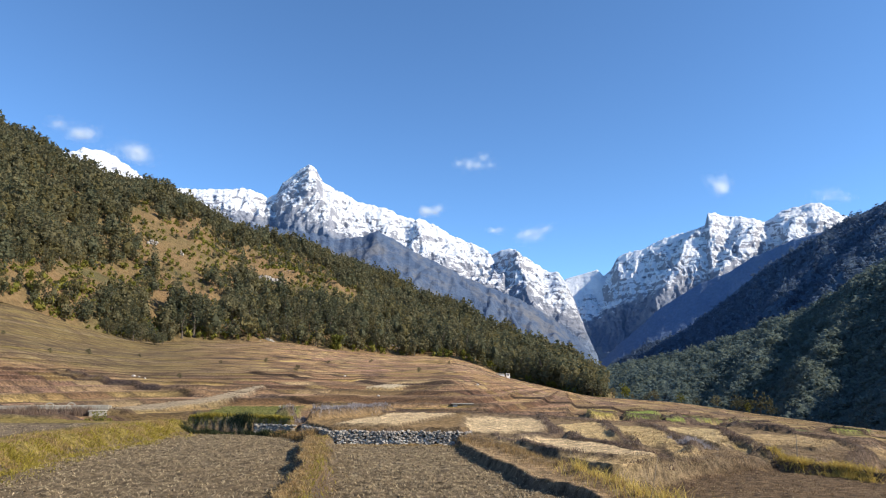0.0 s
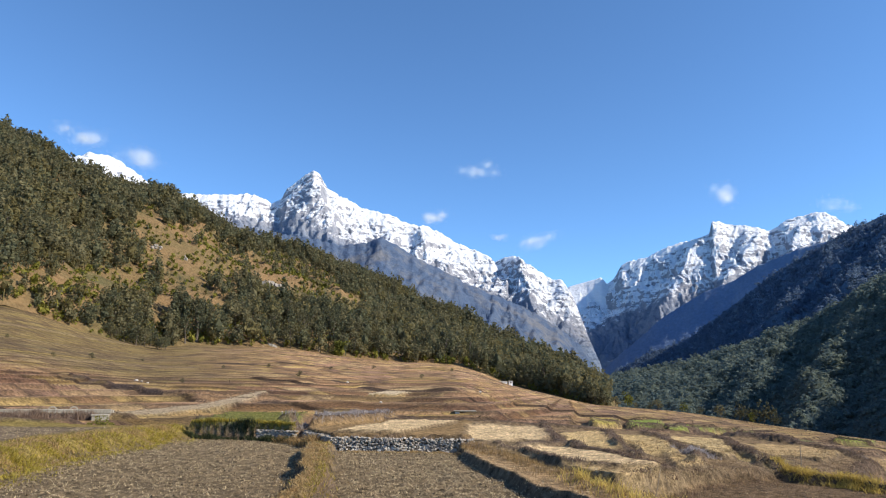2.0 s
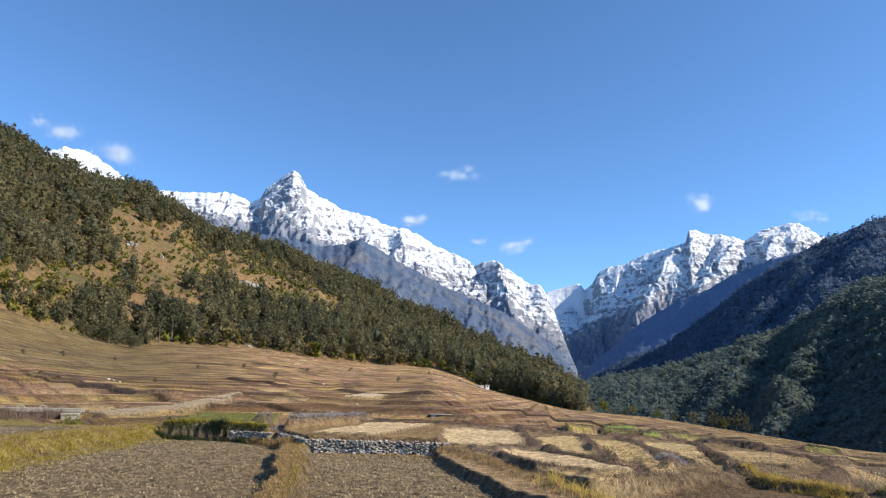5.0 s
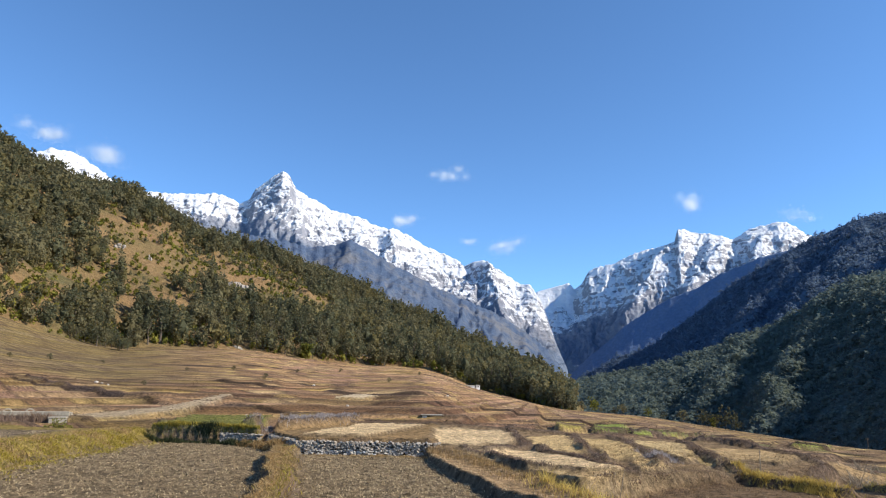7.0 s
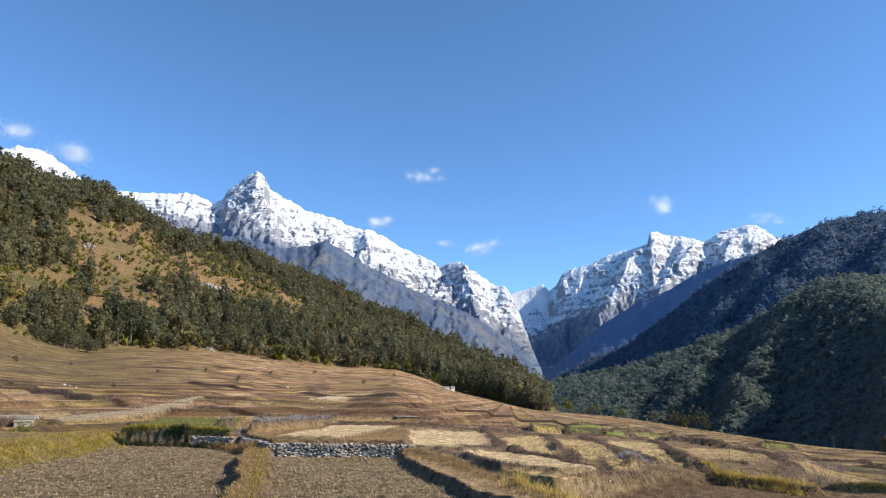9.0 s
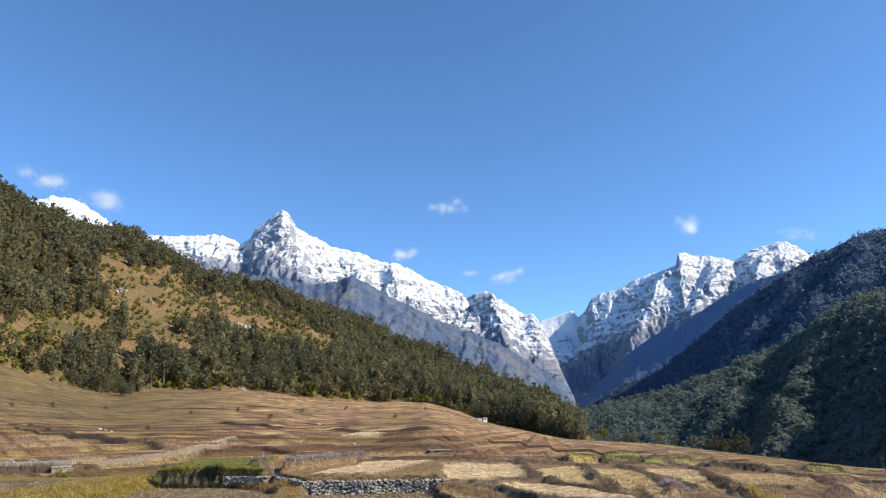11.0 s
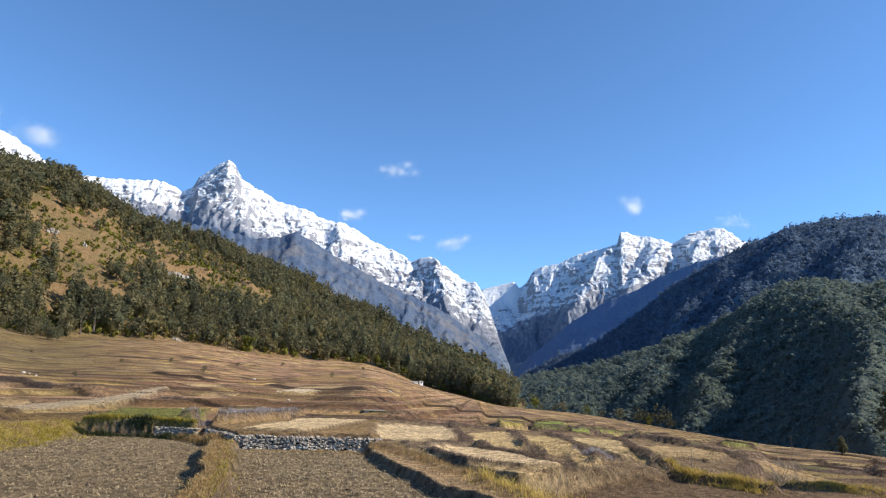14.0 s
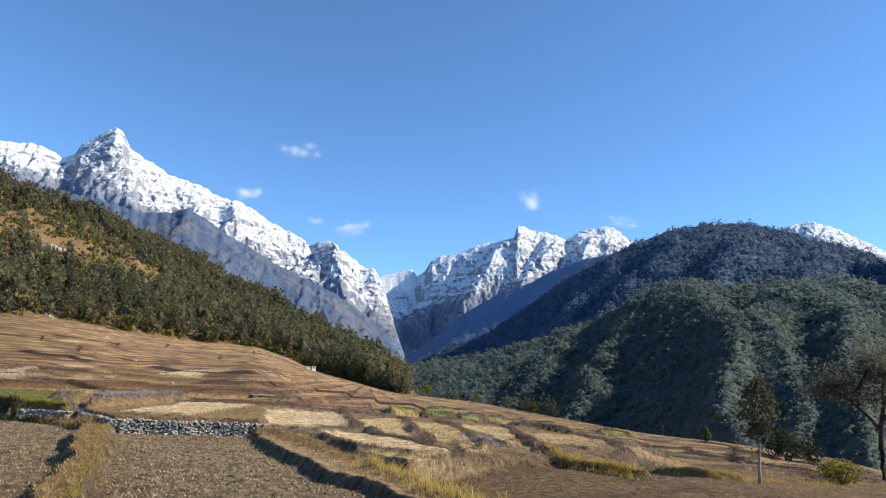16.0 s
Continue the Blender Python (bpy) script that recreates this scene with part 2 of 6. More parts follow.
def flank_build(dark, light, earth):
    """Far forest and scrub on a mountain's flank, with bare earth on its ribs; the given tones include haze."""
    def build(nt, bsdf):
        big, mid, fine = noise_node(nt, 0.004, 6.0, rough=0.6), noise_node(nt, 0.02, 7.0, stretch=(1, 1, 0.6), rough=0.7), noise_node(nt, 0.09, 5.0, rough=0.7)
        tone = mixed(nt, ramp(nt, mid, [(0.35, 0.0), (0.65, 1.0)]), dark, light)
        tone = mixed(nt, ramp(nt, maths(nt, "MULTIPLY_ADD", mid, 0.5, maths(nt, "MULTIPLY", big, 0.6)), [(0.56, 0.0), (0.66, 1.0)]), tone, earth)
        nt.links.new(mixed(nt, 1.0, tone, ramp(nt, fine, [(0.3, 0.85), (0.7, 1.15)]), "MULTIPLY"), bsdf.inputs["Base Color"])
        bump(nt, bsdf, fine, 5.0)
    return build


LAND = material("field_soil", build_land, 0.95, 0.1)
HILLSIDE = material("dry_hillside", build_hillside, 0.95, 0.1)
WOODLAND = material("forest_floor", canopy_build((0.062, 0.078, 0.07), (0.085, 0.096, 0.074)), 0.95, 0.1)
# the blue in this ground is distance haze put into the base colour
HAZY_SLOPE = material("hazy_forest_slope", canopy_build((0.06, 0.092, 0.14), (0.075, 0.105, 0.145)), 0.95, 0.1)
BARK = varied("bark", (0.16, 0.13, 0.10), (0.07, 0.055, 0.045), 6.0, relief=0.02)


def build_stone(nt, bsdf):
    """Weathered stone, each one in its own grey."""
    info = nt.nodes.new("ShaderNodeObjectInfo")
    own = ramp(nt, info.outputs["Random"], [(0.0, (0.29, 0.255, 0.21)), (0.55, (0.45, 0.405, 0.345)), (1.0, (0.65, 0.6, 0.52))])
    big, small = noise_node(nt, 4.0), noise_node(nt, 22.0, 6.0)
    tone = mixed(nt, 1.0, own, ramp(nt, big, [(0.3, 0.7), (0.7, 1.2)]), "MULTIPLY")
    tone = mixed(nt, 1.0, tone, ramp(nt, small, [(0.3, 0.7), (0.7, 1.25)]), "MULTIPLY")
    nt.links.new(tone, bsdf.inputs["Base Color"])
    bump(nt, bsdf, small, 0.02)


STONE = material("field_stone", build_stone, 0.9, 0.2)
CONCRETE = varied("concrete", (0.36, 0.32, 0.25), (0.22, 0.195, 0.15), 1.2, relief=0.01)
LEAF_FOREST = foliage("forest_leaf", (0.105, 0.1, 0.055), (0.2, 0.178, 0.092), 0.5)
LEAF_PINE = foliage("pine_leaf", (0.085, 0.092, 0.056), (0.15, 0.148, 0.078), 0.5)
LEAF_OLIVE = foliage("olive_leaf", (0.11, 0.1, 0.044), (0.22, 0.185, 0.078), 0.5)
# next two leaf tones are lightened and blued to stand in for haze
LEAF_HAZY = foliage("hazy_forest_leaf", (0.122, 0.162, 0.155), (0.182, 0.205, 0.148), 0.5, 0.8, 0.2)
LEAF_HAZY_RIDGE = foliage("hazy_ridge_leaf", (0.115, 0.165, 0.245), (0.13, 0.178, 0.245), 0.5, 0.9, 0.1)
LEAF_BUSH = foliage("bush_leaf", (0.09, 0.10, 0.02), (0.24, 0.22, 0.04), 0.4)
LEAF_YELLOW = foliage("yellow_leaf", (0.14, 0.13, 0.02), (0.36, 0.31, 0.05), 0.4)
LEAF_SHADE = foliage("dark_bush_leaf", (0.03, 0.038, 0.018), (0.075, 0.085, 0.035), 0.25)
LEAF_AIRY = foliage("feathery_leaf", (0.1, 0.098, 0.068), (0.19, 0.175, 0.115), 0.5)
LEAF_TREE = foliage("tree_leaf", (0.052, 0.053, 0.03), (0.135, 0.122, 0.062), 0.3)
GRASS_GOLD = foliage("golden_grass", (0.36, 0.26, 0.06), (0.72, 0.54, 0.15), 0.45)
GRASS_DRY = foliage("dry_grass", (0.24, 0.155, 0.065), (0.52, 0.37, 0.17), 0.45)
STUBBLE = foliage("brown_stubble", (0.15, 0.1, 0.055), (0.36, 0.245, 0.13), 0.4)
GRASS_GREEN = foliage("green_grass", (0.17, 0.138, 0.026), (0.48, 0.385, 0.065), 0.4)
LAVENDER = foliage("pale_weed", (0.26, 0.23, 0.215), (0.45, 0.405, 0.385), 0.35)
WEED = foliage("dry_weed", (0.12, 0.08, 0.055), (0.28, 0.2, 0.145), 0.4)
LITTER = foliage("dry_straw_bits", (0.42, 0.33, 0.18), (0.72, 0.58, 0.36), 0.3)
STRAW = foliage("rice_straw", (0.36, 0.28, 0.15), (0.62, 0.50, 0.29), 0.3)
CLOUD = foliage("cloud_vapour", (0.95, 0.95, 0.96), (0.98, 0.98, 0.98), 0.5, 1.0, 0.0)
WALL_WEED = foliage("dark_weed", (0.04, 0.03, 0.022), (0.1, 0.072, 0.046), 0.3)


# ---- terrain ----
# the rim of the terraced fields: heading, height angle, distance
RIM = np.array([(-180, 0, 300), (-90, 4, 260), (-60, 6, 250), (-33.4, 5.9, 260), (-31.3, 5.4, 266), (-28.7, 4.4, 275), (-26.3, 3.8, 282),
                (-22.9, 3.2, 298), (-20.3, 3.5, 305), (-16.9, 3.6, 312), (-12.4, 3.4, 318), (-9.2, 2.9, 322), (-4, 2.45, 335), (0.8, 2.3, 338), (3.1, 1.6, 330), (5.7, 0.5, 318),
                (8.2, 0.0, 300), (11.8, -0.9, 260), (18.8, -1.35, 220), (24.7, -2.2, 180), (28.4, -2.66, 160),
                (32.4, -3.3, 130), (38.9, -3.65, 110), (44.5, -4.2, 95), (48.5, -4.75, 85), (60, -5, 80), (110, -2, 200), (180, 0, 300)], float)


def lay(x, y):
    """The smooth lie of the land, without terraces."""
    r, az = np.hypot(x, y), np.degrees(np.arctan2(x, y))
    el, rim = (sum(w * np.interp(az + o, RIM[:, 0], RIM[:, k]) for o, w in ((-1.6, 0.1), (-0.8, 0.22), (0, 0.36), (0.8, 0.22), (1.6, 0.1))) for k in (1, 2))
    zr = EYE + rim * np.tan(np.radians(el))
    power = 1.75 - 0.9 * smooth(-15, 25, az)
    inside = zr * np.clip((r - 12) / (rim - 12), 0, 1) ** power
    fall = np.where(az > 3, 75.0, 14.0)
    return inside - fall * smooth(0, 1, (r - rim) / np.where(az > 3, 170, 120)), r - rim


PLOTS = []   # height, cover, corners


def plot(z, cover, *corners):
    PLOTS.append((z, cover, np.array(corners, float)))


PLOUGH, TAN, TURF, GREEN, BROWN = (0.17, 0.125, 0.072), (0.58, 0.43, 0.24), (0.24, 0.18, 0.055), (0.17, 0.165, 0.045), (0.15, 0.1, 0.055)
HAY = (0.25, 0.165, 0.075)
plot(0.6, TURF, (-45, 12), (-12.4, 12), (-12.8, 18), (-13.9, 26), (-13.5, 36.5), (-19, 36), (-45, 40))
plot(0.55, (0.2, 0.15, 0.095), (-40, 15), (-15, 17), (-15.8, 27), (-16, 33), (-40, 35))
plot(0.75, GREEN, (-13.2, 36), (-16.5, 52), (-11, 55), (-7.2, 33.2))
plot(0.6, HAY, (-6.8, 33), (-7, 44), (-2, 48), (2, 42), (1.2, 28.9), (0.4, 28.4), (-4.6, 29.2))
plot(0.68, TAN, (-4.9, 31), (-3.0, 43), (1.0, 42), (-1.8, 30.5))
plot(0.42, TAN, (1.4, 40.8), (5.4, 41.3), (5.2, 34.6), (3.9, 29.0), (0.7, 29.5))
plot(0.30, (0.50, 0.36, 0.17), (6.2, 37.7), (8.6, 38.9), (7.5, 29.8), (7.0, 27.9), (4.9, 28.2))
plot(0.15, (0.47, 0.34, 0.155), (9.2, 37.8), (10.4, 37.7), (10.9, 36.3), (9.4, 27.9), (8.7, 26.4), (7.3, 26.8), (8.1, 29.9))
plot(0.05, (0.50, 0.37, 0.18), (12.4, 39.4), (14.4, 36.6), (13.0, 31.9), (12.5, 28.1), (10.6, 27.5), (11.5, 31.2), (11.2, 34))
plot(-0.2, (0.40, 0.28, 0.135), (15.8, 37.7), (18.4, 36.1), (18.2, 32.3), (15.4, 28.7), (14.2, 30.6))
plot(0.22, (0.42, 0.3, 0.15), (1.3, 27.6), (2.8, 28.3), (3.5, 22.7), (5.6, 21.3), (7.0, 20.8), (4.4, 18.5), (2.6, 24.6))
plot(0.2, TAN, (2.8, 28.3), (5.0, 28.4), (6.2, 24.6), (6.9, 22.3), (5.6, 21.3), (4.6, 22.4), (3.5, 22.7))
plot(0.05, (0.45, 0.32, 0.15), (8.4, 26.6), (9.6, 26.8), (9.2, 24.8), (7.6, 23.5))
plot(-0.3, (0.30, 0.22, 0.095), (12.5, 31.6), (13.8, 31.5), (14.0, 27.9), (11.8, 25.5), (11.4, 28.7))
plot(None, (0.30, 0.21, 0.10), (20.5, 44), (29, 46), (26, 36.5), (20.5, 35))
plot(None, (0.165, 0.11, 0.06), (15, 22), (14.5, 27), (19, 30.5), (27, 33.5), (38, 37), (60, 40), (60, 8), (12, 6))
plot(-0.62, BROWN, (5.2, 6), (4.9, 16), (5.8, 20), (7.4, 22.3), (9, 24.2), (14.0, 26.8), (15.2, 22), (12, 6))
plot(0.0, PLOUGH, (-11.6, 6), (-11.8, 17), (-13.2, 25.7), (-12.9, 35), (-9.8, 34.3), (-7, 32.4), (-5.8, 29), (-4.4, 21.5), (-3.7, 15.9), (-2.8, 6))
plot(0.0, PLOUGH, (-4.7, 28.95), (0.45, 28.5), (1.5, 19.7), (2.9, 14.7), (3.8, 6), (-1.7, 6), (-2.5, 15), (-3.3, 21))
plot(0.32, HAY, (-5.7, 28.2), (-4.6, 28.2), (-3.45, 21.2), (-2.65, 15), (-2.35, 12.7), (-1.9, 6), (-2.6, 6), (-3.05, 12.7), (-3.55, 15.9), (-4.3, 21.2))
plot(0.2, (0.31, 0.21, 0.11), (0.3, 28), (0.9, 28), (2.2, 24.4), (3.5, 18.5), (4.1, 14.7), (5.0, 6), (3.8, 6), (2.9, 14.7), (1.5, 19.7))
for corners in (((18.3, 69.9), (25.3, 81.4), (17.9, 57.5), (14.2, 53.5)), ((21, 67), (34.7, 82.7), (29.7, 71), (17.4, 54.8)), ((53.9, 96.2), (66, 110), (51.2, 83.1), (40.3, 72.6))):
    plot(None, (0.2, 0.235, 0.05), *corners)
plot(None, (0.33, 0.27, 0.07), (14.6, 70), (18.3, 72.3), (15.6, 61.5), (11.5, 55.2))
plot(None, (0.42, 0.29, 0.15), (24, 56), (33, 58), (32, 48), (22, 45))
plot(None, (0.36, 0.28, 0.175), (-23.5, 46), (-22.8, 56), (-22.3, 66), (-24.2, 88), (-22.6, 88), (-19.6, 65), (-19.2, 56), (-20.5, 46))
plot(None, (0.50, 0.40, 0.26), (-11, 97), (-6.5, 96.5), (-5, 103), (-9, 107))

SHELF = np.array([(0.6, 28.5), (1, 43), (20, 44), (21, 34), (16, 28), (9, 23.5), (4, 20), (2, 25)], float)

BUNDS = []   # height, width, corners of weed-grown banks between the plots


def bund(height, width, *corners):
    BUNDS.append((height * 1.1, width, np.array(corners, float)))


bund(0.5, 1.0, (-7.8, 35.5), (-5.9, 41), (-4.0, 47.5))
bund(0.17, 0.6, (-3.6, 44.5), (1.2, 43), (6.4, 41.8), (9, 41))
bund(0.15, 0.34, (6.0, 45), (5.7, 36), (4.7, 29.3), (3.2, 28.2))
bund(0.18, 0.34, (9.0, 40), (8.2, 33.9), (7.3, 28.5), (7.2, 26.0))
bund(0.18, 0.34, (11.4, 40), (11.4, 36.4), (10.2, 30.6), (10.0, 27.9), (8.9, 25.6))
bund(0.20, 0.36, (15.5, 39.8), (13.8, 32.5), (13.2, 29.2), (12.0, 26.4))
bund(0.22, 0.40, (17.8, 42.4), (19.9, 39.2), (19.6, 35.9), (18.9, 31.0), (16.5, 28.2))
bund(0.17, 0.29, (5.0, 28.6), (6.4, 25.4), (7.3, 22.6))
bund(0.17, 0.29, (2.3, 28.0), (3.0, 24.2), (3.7, 21.7), (5.2, 20.6))
bund(0.20, 0.6, (10.6, 45), (18.8, 44.5))
bund(0.28, 0.5, (12.4, 26.3), (13.3, 24.5), (13.9, 22.3))
bund(0.22, 0.5, (18.8, 28.1), (20.4, 27.3), (21.8, 26.9))
bund(0.2, 0.4, (17.4, 55.5), (21.5, 55.6), (19.2, 48.3), (17.8, 43.0), (18.7, 41.6), (19.7, 39.0))
bund(0.2, 0.4, (14.2, 53.5), (17.9, 57.5), (29.7, 71), (34.7, 82.7))
bund(0.22, 0.4, (33, 38.3), (34.8, 37.8), (33.3, 34), (32.7, 31.5))
bund(0.25, 0.7, (-11, 62), (-4.5, 55), (3, 52.5), (13, 52))
bund(0.38, 0.8, (-52, 95), (-42, 88), (-33, 82), (-24, 83))
bund(0.23, 0.7, (20, 50), (30, 52), (42, 50), (56, 47))
bund(0.23, 0.7, (22, 39), (31, 40), (44, 36))
bund(0.23, 0.8, (-23.5, 36.5), (-18.5, 38.5), (-13.5, 37.5))
bund(0.36, 1.3, (-36, 39.2), (-33.5, 39.8), (-29.3, 41.2), (-25.1, 42.4), (-20.4, 43.6))
bund(0.20, 0.7, (8, 63), (20, 60), (36, 63), (52, 62))


STEPS = []   # height and line of the steep terrace walls, their shade painted dark


def step(high, *corners):
    STEPS.append((high, np.array(corners, float)))


step(0.7, (-53, 92), (-47.5, 88.5), (-41.9, 87.2), (-34.0, 82.0), (-31.8, 79.5))
step(0.6, (-31.6, 78.5), (-27, 74), (-22.5, 68.0))
step(0.6, (-19, 68), (-13.0, 66), (-7.0, 62))
step(0.4, (-4.5, 49), (-0.9, 48.4), (4.5, 48.4), (11, 48))
step(0.9, (-39, 132), (-30, 128), (-22, 122))
step(0.8, (-16, 118), (-6, 112), (3, 112))
step(0.7, (8, 92), (18, 88), (27, 88))
step(0.6, (30, 73), (45, 90), (67, 112), (66.2, 83.9), (55, 57), (56, 50))
step(0.8, (48, 90), (49.2, 78.9), (49.1, 70.4), (52.6, 68.9), (46.9, 55.8), (51.2, 55.5), (56.3, 57.3), (63, 60.4))
step(0.6, (40, 74), (42.9, 65.5), (45.1, 60), (39.2, 48), (45.8, 51.7))
step(0.6, (24.3, 58.7), (27.5, 59.9), (30.7, 61.5), (32.5, 60.4), (35.1, 62.4), (36.8, 61.8), (34.2, 54))
step(0.6, (21.5, 83.4), (26.9, 92.8), (32.3, 95.2), (32.5, 87.6), (41.4, 98.6), (47.2, 99.2), (54.8, 109.5))
step(0.5, (22.4, 49.2), (33, 58), (39.8, 63), (39.8, 50), (42, 43.4), (44, 38))

for k in range(12):
    # short lengths of wall along the terraces further off
    a, far_off, turn = rng.uniform(-28, 22), 62 * 4.2 ** rng.random(), rng.uniform(-0.9, 0.5)
    step(rng.uniform(0.15, 0.3), *[((far_off + turn * t) * math.sin(radians(a + t)), (far_off + turn * t) * math.cos(radians(a + t))) for t in np.linspace(0, rng.uniform(4, 9), 4)])


def off_line(x, y, corners):
    near = np.full(x.shape, 1e9)
    for (ax, ay), (bx, by) in zip(corners, corners[1:]):
        dx, dy = bx - ax, by - ay
        t = np.clip(((x - ax) * dx + (y - ay) * dy) / (dx * dx + dy * dy), 0, 1)
        near = np.minimum(near, np.hypot(x - ax - t * dx, y - ay - t * dy))
    return near


def within(x, y, corners):
    """Signed distance to a polygon: positive inside."""
    inside, near = np.zeros(x.shape, bool), np.full(x.shape, 1e9)
    for (ax, ay), (bx, by) in zip(corners, np.roll(corners, -1, 0)):
        dx, dy = bx - ax, by - ay
        t = np.clip(((x - ax) * dx + (y - ay) * dy) / (dx * dx + dy * dy), 0, 1)
        near = np.minimum(near, np.hypot(x - ax - t * dx, y - ay - t * dy))
        cross = (ay > y) != (by > y)
        inside ^= cross & (x < dx * (y - ay) / (dy if dy else 1e-9) + ax)
    return np.where(inside, near, -near)


COVERS = np.array((1.34, 1.36, 1.3)) * np.array([(0.235, 0.142, 0.092), (0.245, 0.152, 0.085), (0.27, 0.17, 0.09), (0.25, 0.17, 0.07), (0.34, 0.24, 0.12), (0.205, 0.125, 0.082), (0.24, 0.148, 0.085), (0.285, 0.19, 0.10)])


def terrain(x, y):
    """Height, cover colour, distance to the nearest terrace edge, and the count of terraces, place along them and their share."""
    x, y = np.asarray(x, float), np.asarray(y, float)
    r, az = np.hypot(x, y), np.degrees(np.arctan2(x, y))
    base, past = lay(x, y)
    amp = np.clip(r / 60, 0.35, 1.2)
    wx = x + 0.7 * amp * vnoise(x / 7, y / 7, 3) + 2.2 * amp * vnoise(x / 30, y / 30, 4)
    wy = y + 0.7 * amp * vnoise(x / 7, y / 7, 5) + 1.6 * amp * vnoise(x / 26, y / 26, 6)
    sx, sy = 17.0, 6.2
    cx, cy = np.floor(wx / sx), np.floor(wy / sy)
    best, second = np.full(x.shape, 1e9), np.full(x.shape, 1e9)
    bx, by, bi = np.zeros(x.shape), np.zeros(x.shape), np.zeros(x.shape)
    for i in (-1, 0, 1):
        for j in (-1, 0, 1):
            gx, gy = cx + i, cy + j
            px, py = (gx + 0.1 + 0.8 * lattice(gx, gy, 11)) * sx, (gy + 0.1 + 0.8 * lattice(gx, gy, 12)) * sy
            d = np.hypot((wx - px) / sx * sy, wy - py)
            near = d < best
            second = np.where(near, best, np.minimum(second, d))
            bx, by, bi = np.where(near, px, bx), np.where(near, py, by), np.where(near, lattice(gx, gy, 13), bi)
            best = np.where(near, d, best)
    edge = (second - best) / 2
    rise = 0.58
    q = (base + 0.2 * fbm(x / 90, y / 34, 3, 8) * smooth(25, 60, r)) / rise
    fr = q - np.floor(q)
    held = 1 - 0.85 * smooth(-10, -22, az) * smooth(80, 130, r)
    level = (q * (1 - held) + (np.floor(q) + smooth(0.8 - 0.6 * smooth(80, 200, r), 1.0, fr)) * held) * rise + (bi - 0.5) * 0.06 * smooth(60, 40, r)
    edge = np.minimum(edge, np.where(r > 45, (1 - fr) * 5, 9))
    field = 1 - smooth(-6, 4, past)
    z = base * (1 - field) + level * field
    z = z + 0.16 * field * np.exp(-(edge / 0.35) ** 2) * smooth(48, 38, r)
    bi = np.where(r > 38, (bi + lattice(np.floor(q), np.floor(wx / 15), 19)) % 1.0, bi)
    col = COVERS[np.minimum((bi * len(COVERS)).astype(int), len(COVERS) - 1)]
    lush = (az > 12) & (az < 36) & (r > 58) & (r < 105) & (lattice(np.floor(bx), np.floor(by), 21) > 0.93)
    col = np.where(lush[..., None], np.array((0.165, 0.17, 0.055)), col)
    strip = smooth(36, 44, r) * field
    slope = (0.8 * smooth(-8, -25, az) * smooth(90, 150, r))[..., None]
    col = col * (1 - slope) + np.array((0.148, 0.119, 0.053)) * slope
    olive = (0.4 * smooth(12, 24, az) * smooth(30, 45, r))[..., None]
    col = col * (1 - olive) + np.array((0.215, 0.165, 0.075)) * olive
    # shade of the risers, painted as a dark band along terrace edges
    riser_shade = np.array((0.085, 0.058, 0.038))
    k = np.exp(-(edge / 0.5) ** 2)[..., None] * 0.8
    col = col * (1 - k) + riser_shade * k
    # the shelf of harvested plots, falling away to one side
    d = within(x, y, SHELF)
    k = smooth(-6, 2, d)
    z = z * (1 - k) + (0.60 - 0.05 * x + 0.02 * (y - 34)) * k
    k = smooth(-1, 1, d)[..., None]
    strip = strip * (1 - k[..., 0])
    col = col * (1 - k) + np.array((0.20, 0.138, 0.075)) * k
    # the plots round the camera
    nx, ny = x + 0.32 * vnoise(x / 2.6, y / 2.6, 31) + 0.03 * vnoise(x / 0.5, y / 0.5, 32), y + 0.3 * vnoise(x / 2.4, y / 2.4, 33)
    for height, cover, corners in PLOTS:
        d = within(nx, ny, corners)
        k = smooth(-1.1, 0.5, d) if cover == TURF else smooth(-0.08, 0.1, d)
        lip = 0.0 if cover == PLOUGH else 0.1 * np.exp(-(np.abs(d) / 0.3) ** 2)
        z = z * (1 - k) + ((base + (0.25 if cover[1] > 0.8 * cover[0] and cover[2] < 0.1 else 0.06) if height is None else height) + lip) * k
        edge = np.where(d > 0, d, np.minimum(edge, np.where(d > -3, -d, 9)))
        kc = (smooth(-1.0, -0.5, d) if cover == TURF else smooth(0.0, 0.2, d))[..., None]
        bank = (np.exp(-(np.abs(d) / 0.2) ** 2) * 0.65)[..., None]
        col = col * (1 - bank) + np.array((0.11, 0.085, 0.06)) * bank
        col = col * (1 - kc) + np.array(cover) * kc
        strip = strip * (1 - kc[..., 0])
    for high, corners in STEPS:
        at = np.degrees(np.arctan2(corners[:, 0], corners[:, 1]))
        d = r - np.interp(az, at, np.hypot(corners[:, 0], corners[:, 1])) - 0.6 * vnoise(x / 12, y / 12, 38)
        ends = smooth(at[0], at[0] + 1.0, az) * smooth(at[-1], at[-1] - 1.0, az)
        z = z + 0.4 * high * ends * smooth(-0.004 * r, 0.004 * r, d) * (1 - smooth(2, 40, d))
        # the wall face's shade is put into the ground colour here
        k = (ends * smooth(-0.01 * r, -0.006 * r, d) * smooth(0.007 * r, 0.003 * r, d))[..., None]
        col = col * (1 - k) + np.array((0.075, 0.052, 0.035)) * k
        edge = np.minimum(edge, np.where(ends > 0.2, np.abs(d), 9))
    for height, width, corners in BUNDS:
        d = off_line(x + 0.35 * vnoise(x / 4, y / 4, 35), y + 0.35 * vnoise(x / 4, y / 4, 36), corners)
        k = smooth(width, width * 0.45, d)
        z = z + height * k * (0.9 + 0.15 * vnoise(x / 1.5, y / 1.5, 37))
